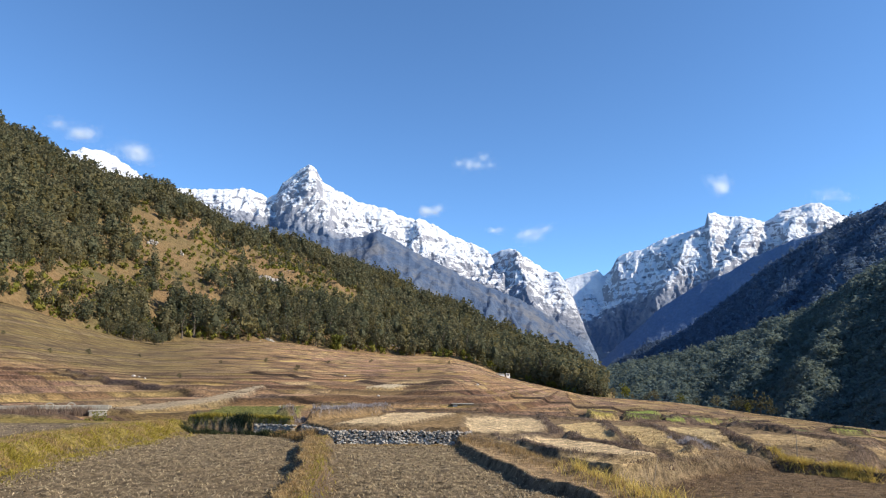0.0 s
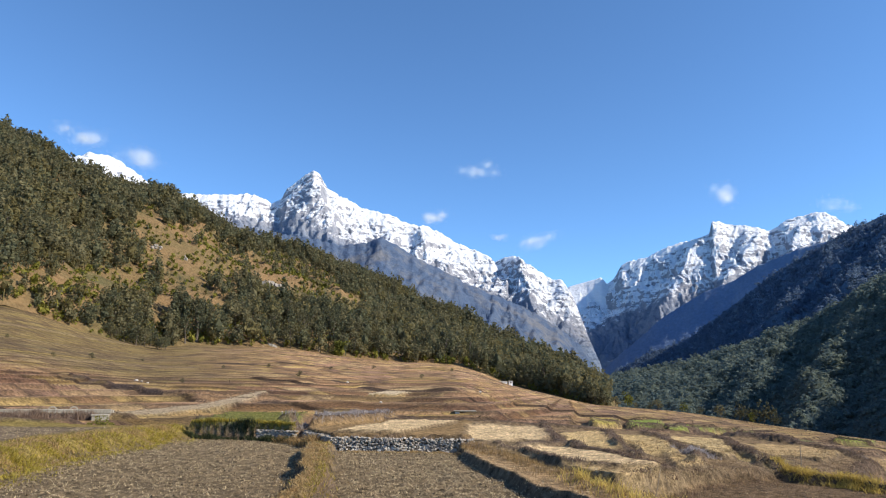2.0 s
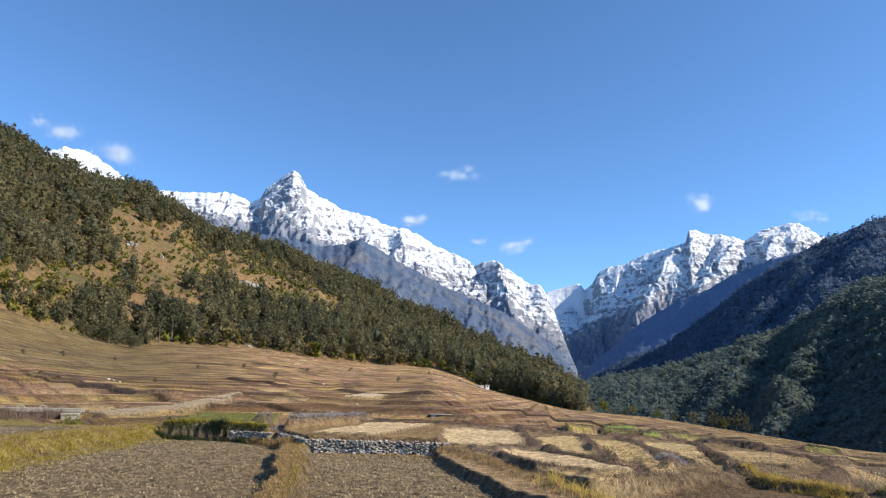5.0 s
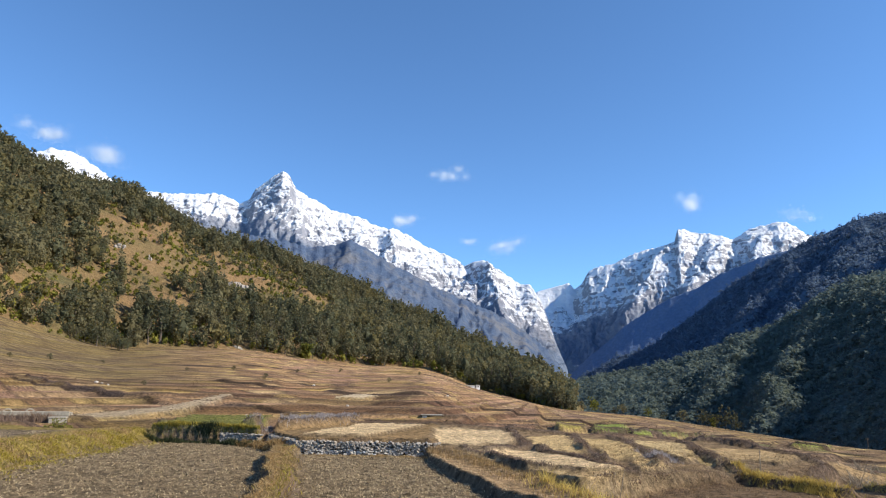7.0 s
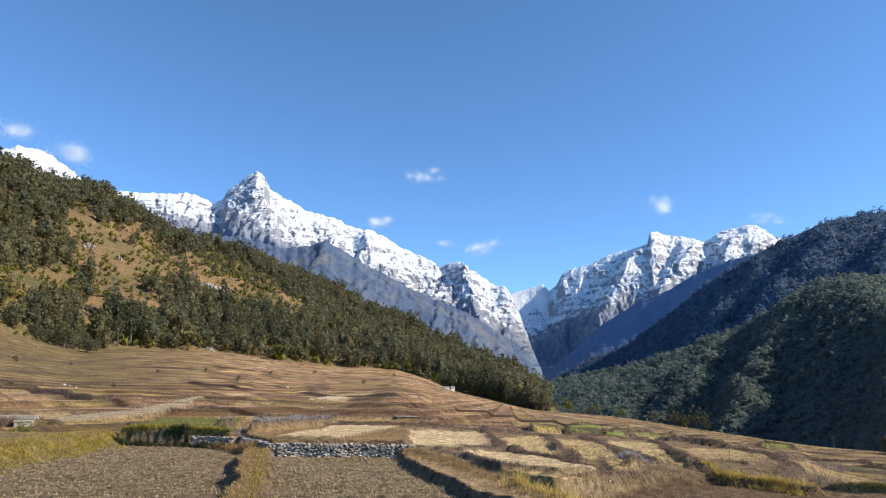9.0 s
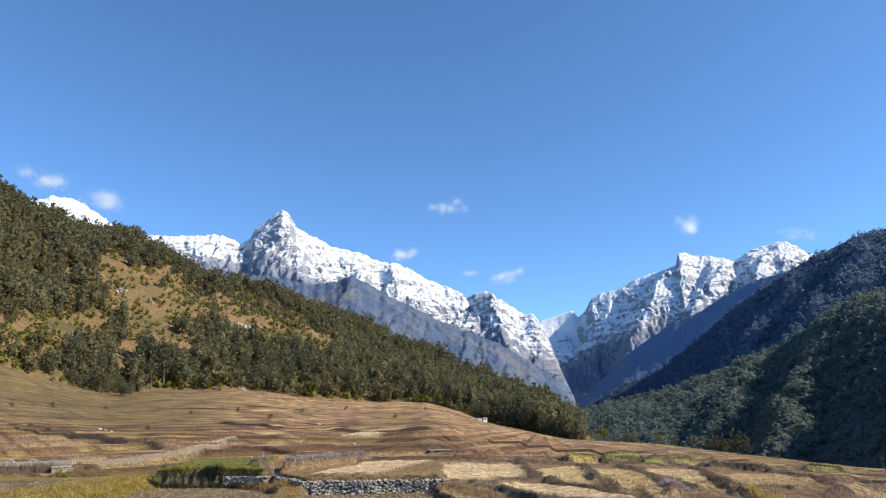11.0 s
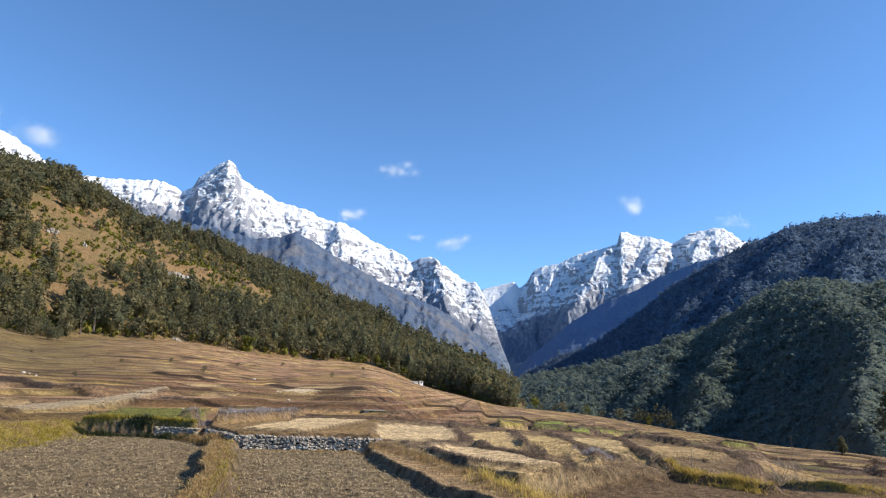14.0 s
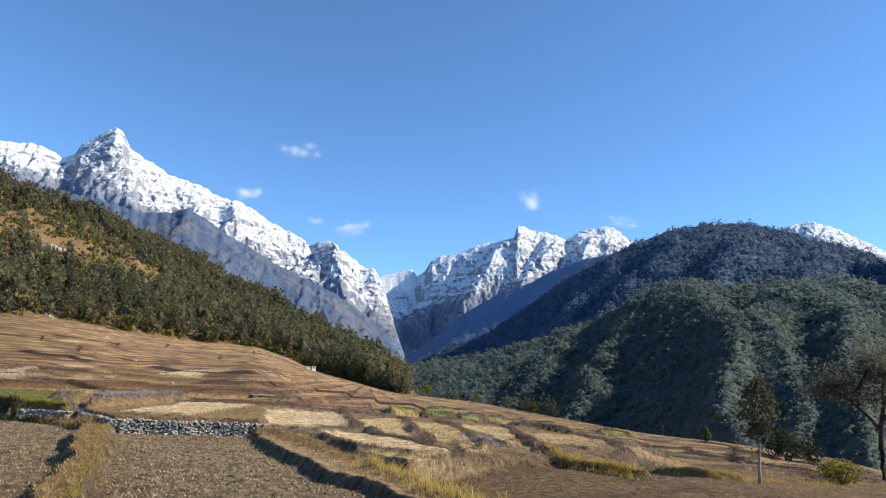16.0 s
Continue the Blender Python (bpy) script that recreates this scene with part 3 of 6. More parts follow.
        col = col * (1 - 0.85 * k[..., None]) + np.array((0.105, 0.076, 0.058)) * 0.85 * k[..., None]
        edge = np.minimum(edge, np.abs(d))
    rough = np.where(np.abs(col - np.array(PLOUGH)).sum(-1) < 0.02, 0.05, 0.03)
    z = z + rough * vnoise(x / 0.35, y / 0.35, 41) * (r < 70) + 0.05 * vnoise(x / 3, y / 3, 42)
    z = z + 0.7 * smooth(5, 2, r)
    return z, col, edge, np.stack([q, wx / 16, strip], -1)


def make_ground():
    az = np.unique(np.concatenate([np.arange(-180, -40, 4.0), np.arange(-36.5, 53, 0.27), np.arange(54, 180, 4.0)]))
    r = np.concatenate([np.concatenate([[0.00001], np.geomspace(0.3, 9, 18)])[:-1], np.geomspace(9, 80, 300)[:-1], np.geomspace(80, 400, 500)[:-1], np.geomspace(400, 4900, 30)])
    a, rr = np.meshgrid(np.radians(az), r, indexing="ij")
    x, y = rr * np.sin(a) + 0.07 * (rr < 0.1), rr * np.cos(a) + 0.04 * (rr < 0.1)
    z, col, _, steps = terrain(x, y)
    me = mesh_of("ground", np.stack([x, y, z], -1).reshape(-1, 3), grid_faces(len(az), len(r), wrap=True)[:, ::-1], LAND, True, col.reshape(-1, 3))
    layer = me.attributes.new("terrace", "FLOAT_VECTOR", "POINT")
    layer.data.foreach_set("vector", steps.reshape(-1, 3).astype(np.float32).ravel())
    tagged(new("ground", me), "brown terraced rice fields after harvest", "ground", kind="structure")


make_ground()


def sheet(name, material, ridge, foot, step, nv, relief, label, category, lean=0.0, curve=1.0, seed=0, back=0.5, jag=0.3, spurs=()):
    """A wooded hill between a foot line and a skyline, each a few (heading, height angle, distance)."""
    ridge, foot = np.array(ridge, float), np.array(foot, float)
    az = np.arange(ridge[0, 0], ridge[-1, 0] + step / 2, step)
    v = np.concatenate([np.linspace(0, 1, nv), np.linspace(1, 1 + back, nv // 5)[1:]])
    a, vv = np.meshgrid(az, v, indexing="ij")

    def line(p, k):
        return np.interp(a, p[:, 0], p[:, k])

    rr, rf = line(ridge, 2), line(foot, 2)
    el = line(ridge, 1) + jag * fbm(a * 0.9, a * 0 + seed, 6, seed + 50, 0.66)
    zr, zf = EYE + rr * np.tan(np.radians(el)), EYE + rf * np.tan(np.radians(line(foot, 1)))
    rad = rf + (rr - rf) * vv
    t = np.clip(vv, 0, 1) ** curve
    z = zf + (zr - zf) * t - np.clip(vv - 1, 0, 9) * (zr - zf) * 1.1
    x, y = rad * np.sin(np.radians(a)), rad * np.cos(np.radians(a))
    size, depth = relief
    along = x * math.cos(radians(lean)) + y * math.sin(radians(lean))
    across = -x * math.sin(radians(lean)) + y * math.cos(radians(lean))
    bend = 0.45 * size
    along, across = along + bend * fbm(x / size, y / size, 3, seed + 70), across + bend * fbm(x / size, y / size, 3, seed + 80)
    n = fbm(along / size, across / (size * 1.8), 6, seed, 0.52)
    n = n + 0.3 * smooth(0.25, 0.6, vv) * ridged(across / (size * 0.24), along / (size * 0.3), 4, seed + 9, 0.55)
    calm = np.sin(np.pi * np.clip(vv, 0, 1)) ** 0.45
    z = z + depth * n * calm * np.where(vv <= 1, 1, 0)
    for top, low, wide, high in spurs:
        crest = low + (top - low) * np.clip(vv, 0, 1) + 0.8 * wide * fbm(vv * 4, vv * 0 + top, 3, seed)
        z = z + high * np.maximum(0, 1 - np.abs(a - crest) / wide) ** 1.2 * calm * np.clip(1.05 - vv, 0, 1) ** 0.8 * 1.5 * np.where(vv <= 1, 1, 0)
    me = mesh_of(name, np.stack([x, y, z], -1).reshape(-1, 3), grid_faces(len(az), len(v))[:, ::-1], material, True)
    ob = tagged(new(name, me), label, category, kind="structure")
    return dict(az=az, v=v, x=x, y=y, z=z, ob=ob)


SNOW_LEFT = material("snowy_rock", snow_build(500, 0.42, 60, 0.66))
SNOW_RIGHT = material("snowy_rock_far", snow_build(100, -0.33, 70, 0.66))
GLACIER = material("glacier_snow", snow_build(-900, 0.0, 80, 0.1))
# forest and earth tones of both flanks are blued with painted aerial haze
FOOT_LEFT = material("hazy_flank_forest", flank_build((0.06, 0.09, 0.155), (0.085, 0.115, 0.175), (0.13, 0.138, 0.16)), 0.95, 0.1)
FOOT_RIGHT = material("hazy_shoulder_forest", flank_build((0.11, 0.16, 0.265), (0.14, 0.19, 0.29), (0.17, 0.21, 0.29)), 0.95, 0.1)

left_hill = sheet("wooded_hill", HILLSIDE,
    [(-75, 21, 520), (-45, 19.5, 600), (-34.9, 17.5, 620), (-32.7, 16.9, 640), (-29.9, 15.6, 650), (-27.1, 14.8, 650), (-23.3, 14.8, 640), (-20.9, 14.0, 650), (-18.4, 12.7, 660), (-13.7, 11.3, 680),
     (-8, 9.7, 700), (-4.1, 8.3, 720), (-2.1, 6.9, 730), (1.7, 6.0, 700), (3.2, 4.5, 640), (5.5, 3.0, 560), (8.3, 1.4, 500), (11.9, -0.1, 460), (14, -1.6, 440)],
    [(-75, 6.0, 240), (-33.4, 5.8, 256), (-31.3, 5.3, 262), (-28.7, 4.3, 271), (-26.3, 3.7, 278), (-22.9, 3.1, 294), (-20.3, 3.4, 301), (-16.9, 3.5, 308), (-12.4, 3.3, 314), (-9.2, 2.8, 318),
     (-4, 2.35, 331), (0.8, 2.2, 334), (3.1, 1.5, 327), (5.7, 0.4, 315), (8.2, -0.1, 298), (11.8, -1.0, 262), (14, -1.6, 250)],
    0.2, 90, (120, 26), "steep hill with dry grass and rocky clearings", "hill", lean=-20, curve=0.9, seed=3, jag=0.15)

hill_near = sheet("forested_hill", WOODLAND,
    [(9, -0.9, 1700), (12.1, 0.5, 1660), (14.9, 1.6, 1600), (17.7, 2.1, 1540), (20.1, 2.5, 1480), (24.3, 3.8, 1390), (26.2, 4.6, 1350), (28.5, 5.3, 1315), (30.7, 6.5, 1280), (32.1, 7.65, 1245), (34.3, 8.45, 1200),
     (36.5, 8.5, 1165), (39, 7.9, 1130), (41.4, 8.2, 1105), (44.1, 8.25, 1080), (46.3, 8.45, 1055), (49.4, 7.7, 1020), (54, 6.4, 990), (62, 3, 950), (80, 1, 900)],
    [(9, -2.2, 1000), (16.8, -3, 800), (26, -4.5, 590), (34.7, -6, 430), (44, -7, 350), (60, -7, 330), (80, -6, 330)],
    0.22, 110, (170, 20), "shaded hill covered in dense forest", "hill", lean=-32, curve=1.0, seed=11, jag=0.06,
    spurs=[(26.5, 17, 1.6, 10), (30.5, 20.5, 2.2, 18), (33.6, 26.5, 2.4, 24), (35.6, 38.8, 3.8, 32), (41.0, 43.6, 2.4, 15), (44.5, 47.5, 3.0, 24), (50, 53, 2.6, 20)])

# skyline past heading 54 is invented, raised out of view to shade this ridge
hill_far = sheet("dark_ridge", HAZY_SLOPE,
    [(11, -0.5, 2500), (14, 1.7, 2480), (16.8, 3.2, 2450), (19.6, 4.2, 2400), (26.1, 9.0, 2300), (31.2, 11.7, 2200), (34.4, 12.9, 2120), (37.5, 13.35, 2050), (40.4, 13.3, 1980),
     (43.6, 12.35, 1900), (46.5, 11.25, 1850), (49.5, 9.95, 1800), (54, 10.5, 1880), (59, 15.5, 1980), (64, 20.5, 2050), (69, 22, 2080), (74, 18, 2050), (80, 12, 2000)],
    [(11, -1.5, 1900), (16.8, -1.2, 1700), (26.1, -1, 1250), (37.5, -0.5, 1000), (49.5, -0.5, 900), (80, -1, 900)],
    0.25, 100, (260, 26), "high forested ridge shaded by a rise added out of view", "hill", lean=-25, curve=1.0, seed=23, jag=0.06,
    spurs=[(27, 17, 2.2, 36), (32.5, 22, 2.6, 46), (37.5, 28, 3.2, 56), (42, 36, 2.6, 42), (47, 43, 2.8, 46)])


def massif(name, material, ridge, foot, step, nv, label, seed, crag=1.0, jag=0.1, curve=1.1, spurs=()):
    """A rock mountain: a skyline, buttresses and gullies down the fall line, and fine broken ledges."""
    ridge, foot = np.array(ridge, float), np.array(foot, float)
    az = np.arange(ridge[0, 0], ridge[-1, 0] + step / 2, step)
    v = np.concatenate([np.linspace(0, 1, nv), np.linspace(1, 1.4, nv // 8)[1:]])
    a, vv = np.meshgrid(az, v, indexing="ij")
    rr, rf = np.interp(a, ridge[:, 0], ridge[:, 2]), np.interp(a, foot[:, 0], foot[:, 2])
    el = np.interp(a, ridge[:, 0], ridge[:, 1]) + jag * fbm(a * 2.2, a * 0 + seed, 5, seed + 50, 0.62)
    zr, zf = EYE + rr * np.tan(np.radians(el)), EYE + rf * np.tan(np.radians(np.interp(a, foot[:, 0], foot[:, 1])))
    t = np.clip(vv, 0, 1) ** curve
    rad = rf + (rr - rf) * vv
    z = zf + (zr - zf) * t - np.clip(vv - 1, 0, 9) * (zr - zf) * 1.6
    s, d = np.radians(a) * rr, vv * (zr - zf) * 1.3
    ws, wd = s + 90 * fbm(s / 260, d / 260, 4, seed + 1), d + 90 * fbm(s / 240, d / 240, 4, seed + 2)
    wide = ridged(ws / 260, wd / 480, 5, seed + 3, 0.55)
    rib = ridged((ws - 0.3 * wd) / 58, wd / 190, 4, seed + 4, 0.6)
    rib2 = ridged((ws + 0.5 * wd) / 30, wd / 75, 3, seed + 5, 0.6)
    ledge = vnoise(ws / 190, (wd + 0.25 * ws) / 15, seed + 6) * smooth(-0.2, 0.4, vnoise(ws / 160, wd / 120, seed + 7))
    calm = np.clip(np.sin(np.pi * np.clip(vv, 0, 1)), 0, 1) ** 0.5 * (vv <= 1)
    top = (0.4 + 0.6 * np.clip((1 - vv) / 0.2, 0, 1)) * (vv <= 1)
    z = z + crag * (80 * (wide - 0.3) * calm + (26 * (rib - 0.3) + 13 * (rib2 - 0.3) + 7 * ledge) * top * smooth(0, 0.15, vv))
    for peak, low, broad, high in spurs:
        off = (a - (low + (peak - low) * np.clip(vv, 0, 1)) - 0.5 * fbm(vv * 5, vv * 0 + peak, 4, seed)) / broad
        z = z + high * np.where(off < 0, np.clip(1 + off * 1.8, 0, 1), np.clip(1 - off, 0, 1) ** 1.3) * np.clip((1 - vv) * 5, 0, 1) * smooth(0.05, 0.4, vv)
    x, y = rad * np.sin(np.radians(a)), rad * np.cos(np.radians(a))
    me = mesh_of(name, np.stack([x, y, z], -1).reshape(-1, 3), grid_faces(len(az), len(v))[:, ::-1], material, True)
    return tagged(new(name, me), label, "mountain", kind="structure")


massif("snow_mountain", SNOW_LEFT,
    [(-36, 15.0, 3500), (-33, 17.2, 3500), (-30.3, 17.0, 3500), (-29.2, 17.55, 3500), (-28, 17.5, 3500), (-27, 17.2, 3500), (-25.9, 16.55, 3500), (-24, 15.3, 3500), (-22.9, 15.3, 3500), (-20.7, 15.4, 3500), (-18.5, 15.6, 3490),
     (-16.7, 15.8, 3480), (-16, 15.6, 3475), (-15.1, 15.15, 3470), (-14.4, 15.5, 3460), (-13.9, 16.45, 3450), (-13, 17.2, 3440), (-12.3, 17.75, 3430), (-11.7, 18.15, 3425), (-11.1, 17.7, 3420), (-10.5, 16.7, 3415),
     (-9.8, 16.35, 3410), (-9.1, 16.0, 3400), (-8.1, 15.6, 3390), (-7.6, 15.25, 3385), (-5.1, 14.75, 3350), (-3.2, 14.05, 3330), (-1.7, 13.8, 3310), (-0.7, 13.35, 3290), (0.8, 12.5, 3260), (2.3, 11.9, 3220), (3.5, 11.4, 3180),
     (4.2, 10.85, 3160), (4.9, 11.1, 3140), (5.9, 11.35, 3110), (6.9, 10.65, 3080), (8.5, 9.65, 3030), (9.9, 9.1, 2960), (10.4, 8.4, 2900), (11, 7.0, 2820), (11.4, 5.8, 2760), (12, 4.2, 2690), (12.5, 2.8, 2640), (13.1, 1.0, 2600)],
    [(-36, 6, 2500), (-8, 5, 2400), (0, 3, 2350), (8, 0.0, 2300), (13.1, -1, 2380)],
    0.085, 180, "jagged snow-covered peak above bare slopes tinted with haze", 31, spurs=[(-11.7, -8.5, 2.6, 70), (5.9, 8.6, 2.0, 60), (-3, 0.5, 2.2, 45)])
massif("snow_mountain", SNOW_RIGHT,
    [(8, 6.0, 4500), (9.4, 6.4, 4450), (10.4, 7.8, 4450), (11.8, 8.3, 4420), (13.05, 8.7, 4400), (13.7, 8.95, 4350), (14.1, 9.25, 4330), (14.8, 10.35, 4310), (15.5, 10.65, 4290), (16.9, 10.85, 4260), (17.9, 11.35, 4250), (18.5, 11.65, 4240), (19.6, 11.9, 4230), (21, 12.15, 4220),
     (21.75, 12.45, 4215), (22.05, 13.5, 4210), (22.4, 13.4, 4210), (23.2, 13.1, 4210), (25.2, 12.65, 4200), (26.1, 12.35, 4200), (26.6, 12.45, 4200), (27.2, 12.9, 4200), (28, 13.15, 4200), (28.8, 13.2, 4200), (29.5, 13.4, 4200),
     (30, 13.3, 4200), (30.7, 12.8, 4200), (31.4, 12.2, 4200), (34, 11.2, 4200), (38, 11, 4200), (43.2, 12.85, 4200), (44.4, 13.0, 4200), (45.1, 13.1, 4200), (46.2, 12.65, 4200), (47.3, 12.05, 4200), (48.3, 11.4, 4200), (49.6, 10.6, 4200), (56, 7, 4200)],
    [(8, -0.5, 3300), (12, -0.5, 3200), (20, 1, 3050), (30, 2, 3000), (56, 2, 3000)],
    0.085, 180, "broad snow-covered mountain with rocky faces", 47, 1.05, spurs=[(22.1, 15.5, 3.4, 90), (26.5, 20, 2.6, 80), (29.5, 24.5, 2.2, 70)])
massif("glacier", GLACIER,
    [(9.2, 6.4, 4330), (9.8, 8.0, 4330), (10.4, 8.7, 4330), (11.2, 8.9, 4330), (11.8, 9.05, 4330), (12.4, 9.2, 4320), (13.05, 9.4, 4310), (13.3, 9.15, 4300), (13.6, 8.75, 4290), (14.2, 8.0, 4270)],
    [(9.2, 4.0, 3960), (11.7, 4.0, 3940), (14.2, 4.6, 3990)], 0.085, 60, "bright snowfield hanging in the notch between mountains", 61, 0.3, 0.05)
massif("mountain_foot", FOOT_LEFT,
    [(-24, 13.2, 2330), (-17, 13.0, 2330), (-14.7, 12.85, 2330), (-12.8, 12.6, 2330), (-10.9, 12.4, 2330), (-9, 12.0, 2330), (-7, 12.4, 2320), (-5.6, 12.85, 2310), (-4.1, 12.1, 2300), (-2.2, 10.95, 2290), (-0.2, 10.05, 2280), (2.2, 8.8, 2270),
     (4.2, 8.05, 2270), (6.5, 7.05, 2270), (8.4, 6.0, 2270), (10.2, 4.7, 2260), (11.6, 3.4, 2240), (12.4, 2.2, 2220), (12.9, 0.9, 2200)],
    [(-24, 2, 1500), (0, 0, 1500), (12.9, -1, 1700)], 0.14, 90, "forested lower flank of the snow mountain, painted haze-blue", 71, 0.5, 0.25)
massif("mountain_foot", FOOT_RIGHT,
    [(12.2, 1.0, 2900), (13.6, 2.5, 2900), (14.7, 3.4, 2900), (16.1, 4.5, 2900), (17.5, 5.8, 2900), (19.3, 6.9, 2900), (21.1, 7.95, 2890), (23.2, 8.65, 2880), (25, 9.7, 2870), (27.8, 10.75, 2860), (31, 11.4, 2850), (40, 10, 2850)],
    [(12.2, -1, 2560), (20, -1, 2520), (40, -1, 2520)], 0.14, 80, "smooth shoulder below the broad snow mountain, painted haze-blue", 83, 0.18, 0.15)


# ---- trees and plants ----
def leaf_quads(centres, size, gen, flat=0.0):
    """Small leaf clumps: one bent quad each, turned at random."""
    n = len(centres)
    a = gen.normal(size=(n, 3))
    a[:, 2] *= 1 - flat
    a /= np.linalg.norm(a, axis=1)[:, None]
    b = np.cross(a, gen.normal(size=(n, 3)))
    b /= np.linalg.norm(b, axis=1)[:, None]
    s = (size * gen.uniform(0.55, 1.3, n))[:, None] / 2
    fold = np.cross(a, b) * s * 0.5
    v = np.stack([centres - a * s, centres + b * s * 0.8 + fold, centres + a * s, centres - b * s * 0.8 + fold], 1)
    return v.reshape(-1, 3), np.arange(n * 4).reshape(n, 4)


def leaf_tris(centres, mid, size, gen, bias=0.7):
    """Leaf clumps of one triangle each that mostly face outwards from the crown's middle."""
    n = len(centres)
    out = centres - np.asarray(mid)
    out /= np.linalg.norm(out, axis=1)[:, None] + 1e-6
    a = out * bias + gen.normal(size=(n, 3)) * 0.55
    a /= np.linalg.norm(a, axis=1)[:, None]
    b = np.cross(a, gen.normal(size=(n, 3)))
    b /= np.linalg.norm(b, axis=1)[:, None]
    c = np.cross(a, b)
    s = (size * gen.uniform(0.6, 1.35, n))[:, None] * 0.62
    v = np.stack([centres + b * s, centres - b * s * 0.5 + c * s * 0.87, centres - b * s * 0.5 - c * s * 0.87], 1)
    return v.reshape(-1, 3), np.arange(n * 3).reshape(n, 3)


def crown_points(n, height, width, gen, start=0.28, lobes=7, pointed=0.0):
    """Points in lumpy clusters that make up a crown."""
    heads = gen.normal(size=(lobes, 3))
    heads /= np.linalg.norm(heads, axis=1)[:, None]
    mid = height * (start + 1) / 2
    half = height * (1 - start) / 2
    heads = heads * np.array((width * 0.55, width * 0.55, half * 0.62)) + np.array((0, 0, mid))
    heads[0] = (0, 0, height * 0.88)
    pick = gen.integers(0, lobes, n)
    d = gen.normal(size=(n, 3))
    d /= np.linalg.norm(d, axis=1)[:, None]
    d *= gen.uniform(0.55, 1.0, n)[:, None] ** 0.5
    p = heads[pick] + d * np.array((width * 0.5, width * 0.5, half * 0.48))
    k = np.clip((p[:, 2] - start * height) / (height * (1 - start)), 0, 1)
    p[:, :2] *= (1 - pointed * k)[:, None]
    return p


def trunk_mesh(height, radius, gen, limbs=4, reach=1.2, top=0.8, sides=6):
    bm = bmesh.new()
    sway = [Vector((gen.normal() * 0.04 * height * i / 4, gen.normal() * 0.04 * height * i / 4, height * top * i / 4)) for i in range(5)]
    sway[0] = Vector((0, 0, -0.3))
    ribbon(bm, sway, [radius * (1.25 - 0.25 * i) if i else radius * 1.5 for i in range(5)], sides)
    for i in range(limbs):
        base = sway[2].lerp(sway[4], i / max(limbs, 1))
        a = gen.uniform(0, 6.28)
        end = base + Vector((math.cos(a) * reach, math.sin(a) * reach, reach * gen.uniform(0.5, 1.0)))
        ribbon(bm, [base, base.lerp(end, 0.5) + Vector((0, 0, 0.1 * reach)), end], [radius * 0.5, radius * 0.35, radius * 0.12], 4)
    return bm


def tree_kit(height, width, leaves, leaf, seed, leaf_material, start=0.28, pointed=0.0, limbs=4):
    """Trunk mesh and crown mesh of one tree."""
    gen = np.random.default_rng(seed)
    bm = trunk_mesh(height, height * 0.018 + 0.03, gen, limbs, width * 0.45)
    trunk = bpy.data.meshes.new("trunk")
    bm.to_mesh(trunk)
    bm.free()
    trunk.materials.append(BARK)
    v, f = leaf_quads(crown_points(leaves, height, width, gen, start, pointed=pointed), leaf, gen)
    return trunk, mesh_of("crown", v, f, leaf_material)


def stand(kit, name, m, label, category="tree", group="", foliage_name="crown"):
    base = new(name)
    base.matrix_world = m
    trunk, crown = new("trunk", kit[0]), new(foliage_name, kit[1])
    trunk.parent = crown.parent = base
    return tagged(base, label, category, group)


def on_sheet(s, az, v):
    """Place on a hill sheet at a heading and a share of its rise."""
    fa = np.clip((az - s["az"][0]) / (s["az"][1] - s["az"][0]), 0, len(s["az"]) - 1.001)
    fv = np.interp(v, s["v"], np.arange(len(s["v"])))
    i, j = fa.astype(int), np.minimum(fv.astype(int), len(s["v"]) - 2)
    u, w = fa - i, fv - j
    return np.stack([(s[k][i, j] * (1 - u) + s[k][i + 1, j] * u) * (1 - w) + (s[k][i, j + 1] * (1 - u) + s[k][i + 1, j + 1] * u) * w for k in "xyz"], -1)


def strew(kits, places, sizes, gen):
    """All trees of a wood joined: crowns as quads."""
    vs, fs, off = [], [], 0
    which = gen.integers(0, len(kits), len(places))
    turn = gen.uniform(0, 6.28, len(places))
    for k, (v, f) in enumerate(kits):
        idx = np.nonzero(which == k)[0]
        c, s = np.cos(turn[idx])[:, None], np.sin(turn[idx])[:, None]
        sc = sizes[idx][:, None]
        x, y = (v[None, :, 0] * c - v[None, :, 1] * s) * sc, (v[None, :, 0] * s + v[None, :, 1] * c) * sc
        z = v[None, :, 2] * sc
        p = np.stack([x, y, z], -1) + places[idx][:, None, :]
        vs.append(p.reshape(-1, 3))
        fs.append((f[None] + (np.arange(len(idx)) * len(v))[:, None, None] + off).reshape(-1, f.shape[1]))
        off += len(idx) * len(v)
    return np.concatenate(vs), np.concatenate(fs)


def lump(gen, centre, radii):
    """One uneven rounded clump of a canopy, as quads with a doubled corner."""
    t = (1 + 5 ** 0.5) / 2
    v = np.array([(-1, t, 0), (1, t, 0), (-1, -t, 0), (1, -t, 0), (0, -1, t), (0, 1, t), (0, -1, -t), (0, 1, -t), (t, 0, -1), (t, 0, 1), (-t, 0, -1), (-t, 0, 1)]) / 1.9
    f = np.array([(0, 11, 5), (0, 5, 1), (0, 1, 7), (0, 7, 10), (0, 10, 11), (1, 5, 9), (5, 11, 4), (11, 10, 2), (10, 7, 6), (7, 1, 8),
                  (3, 9, 4), (3, 4, 2), (3, 2, 6), (3, 6, 8), (3, 8, 9), (4, 9, 5), (2, 4, 11), (6, 2, 10), (8, 6, 7), (9, 8, 1)])
    return v * (1 + gen.normal(0, 0.16, (12, 1))) * np.array(radii) + np.array(centre), f


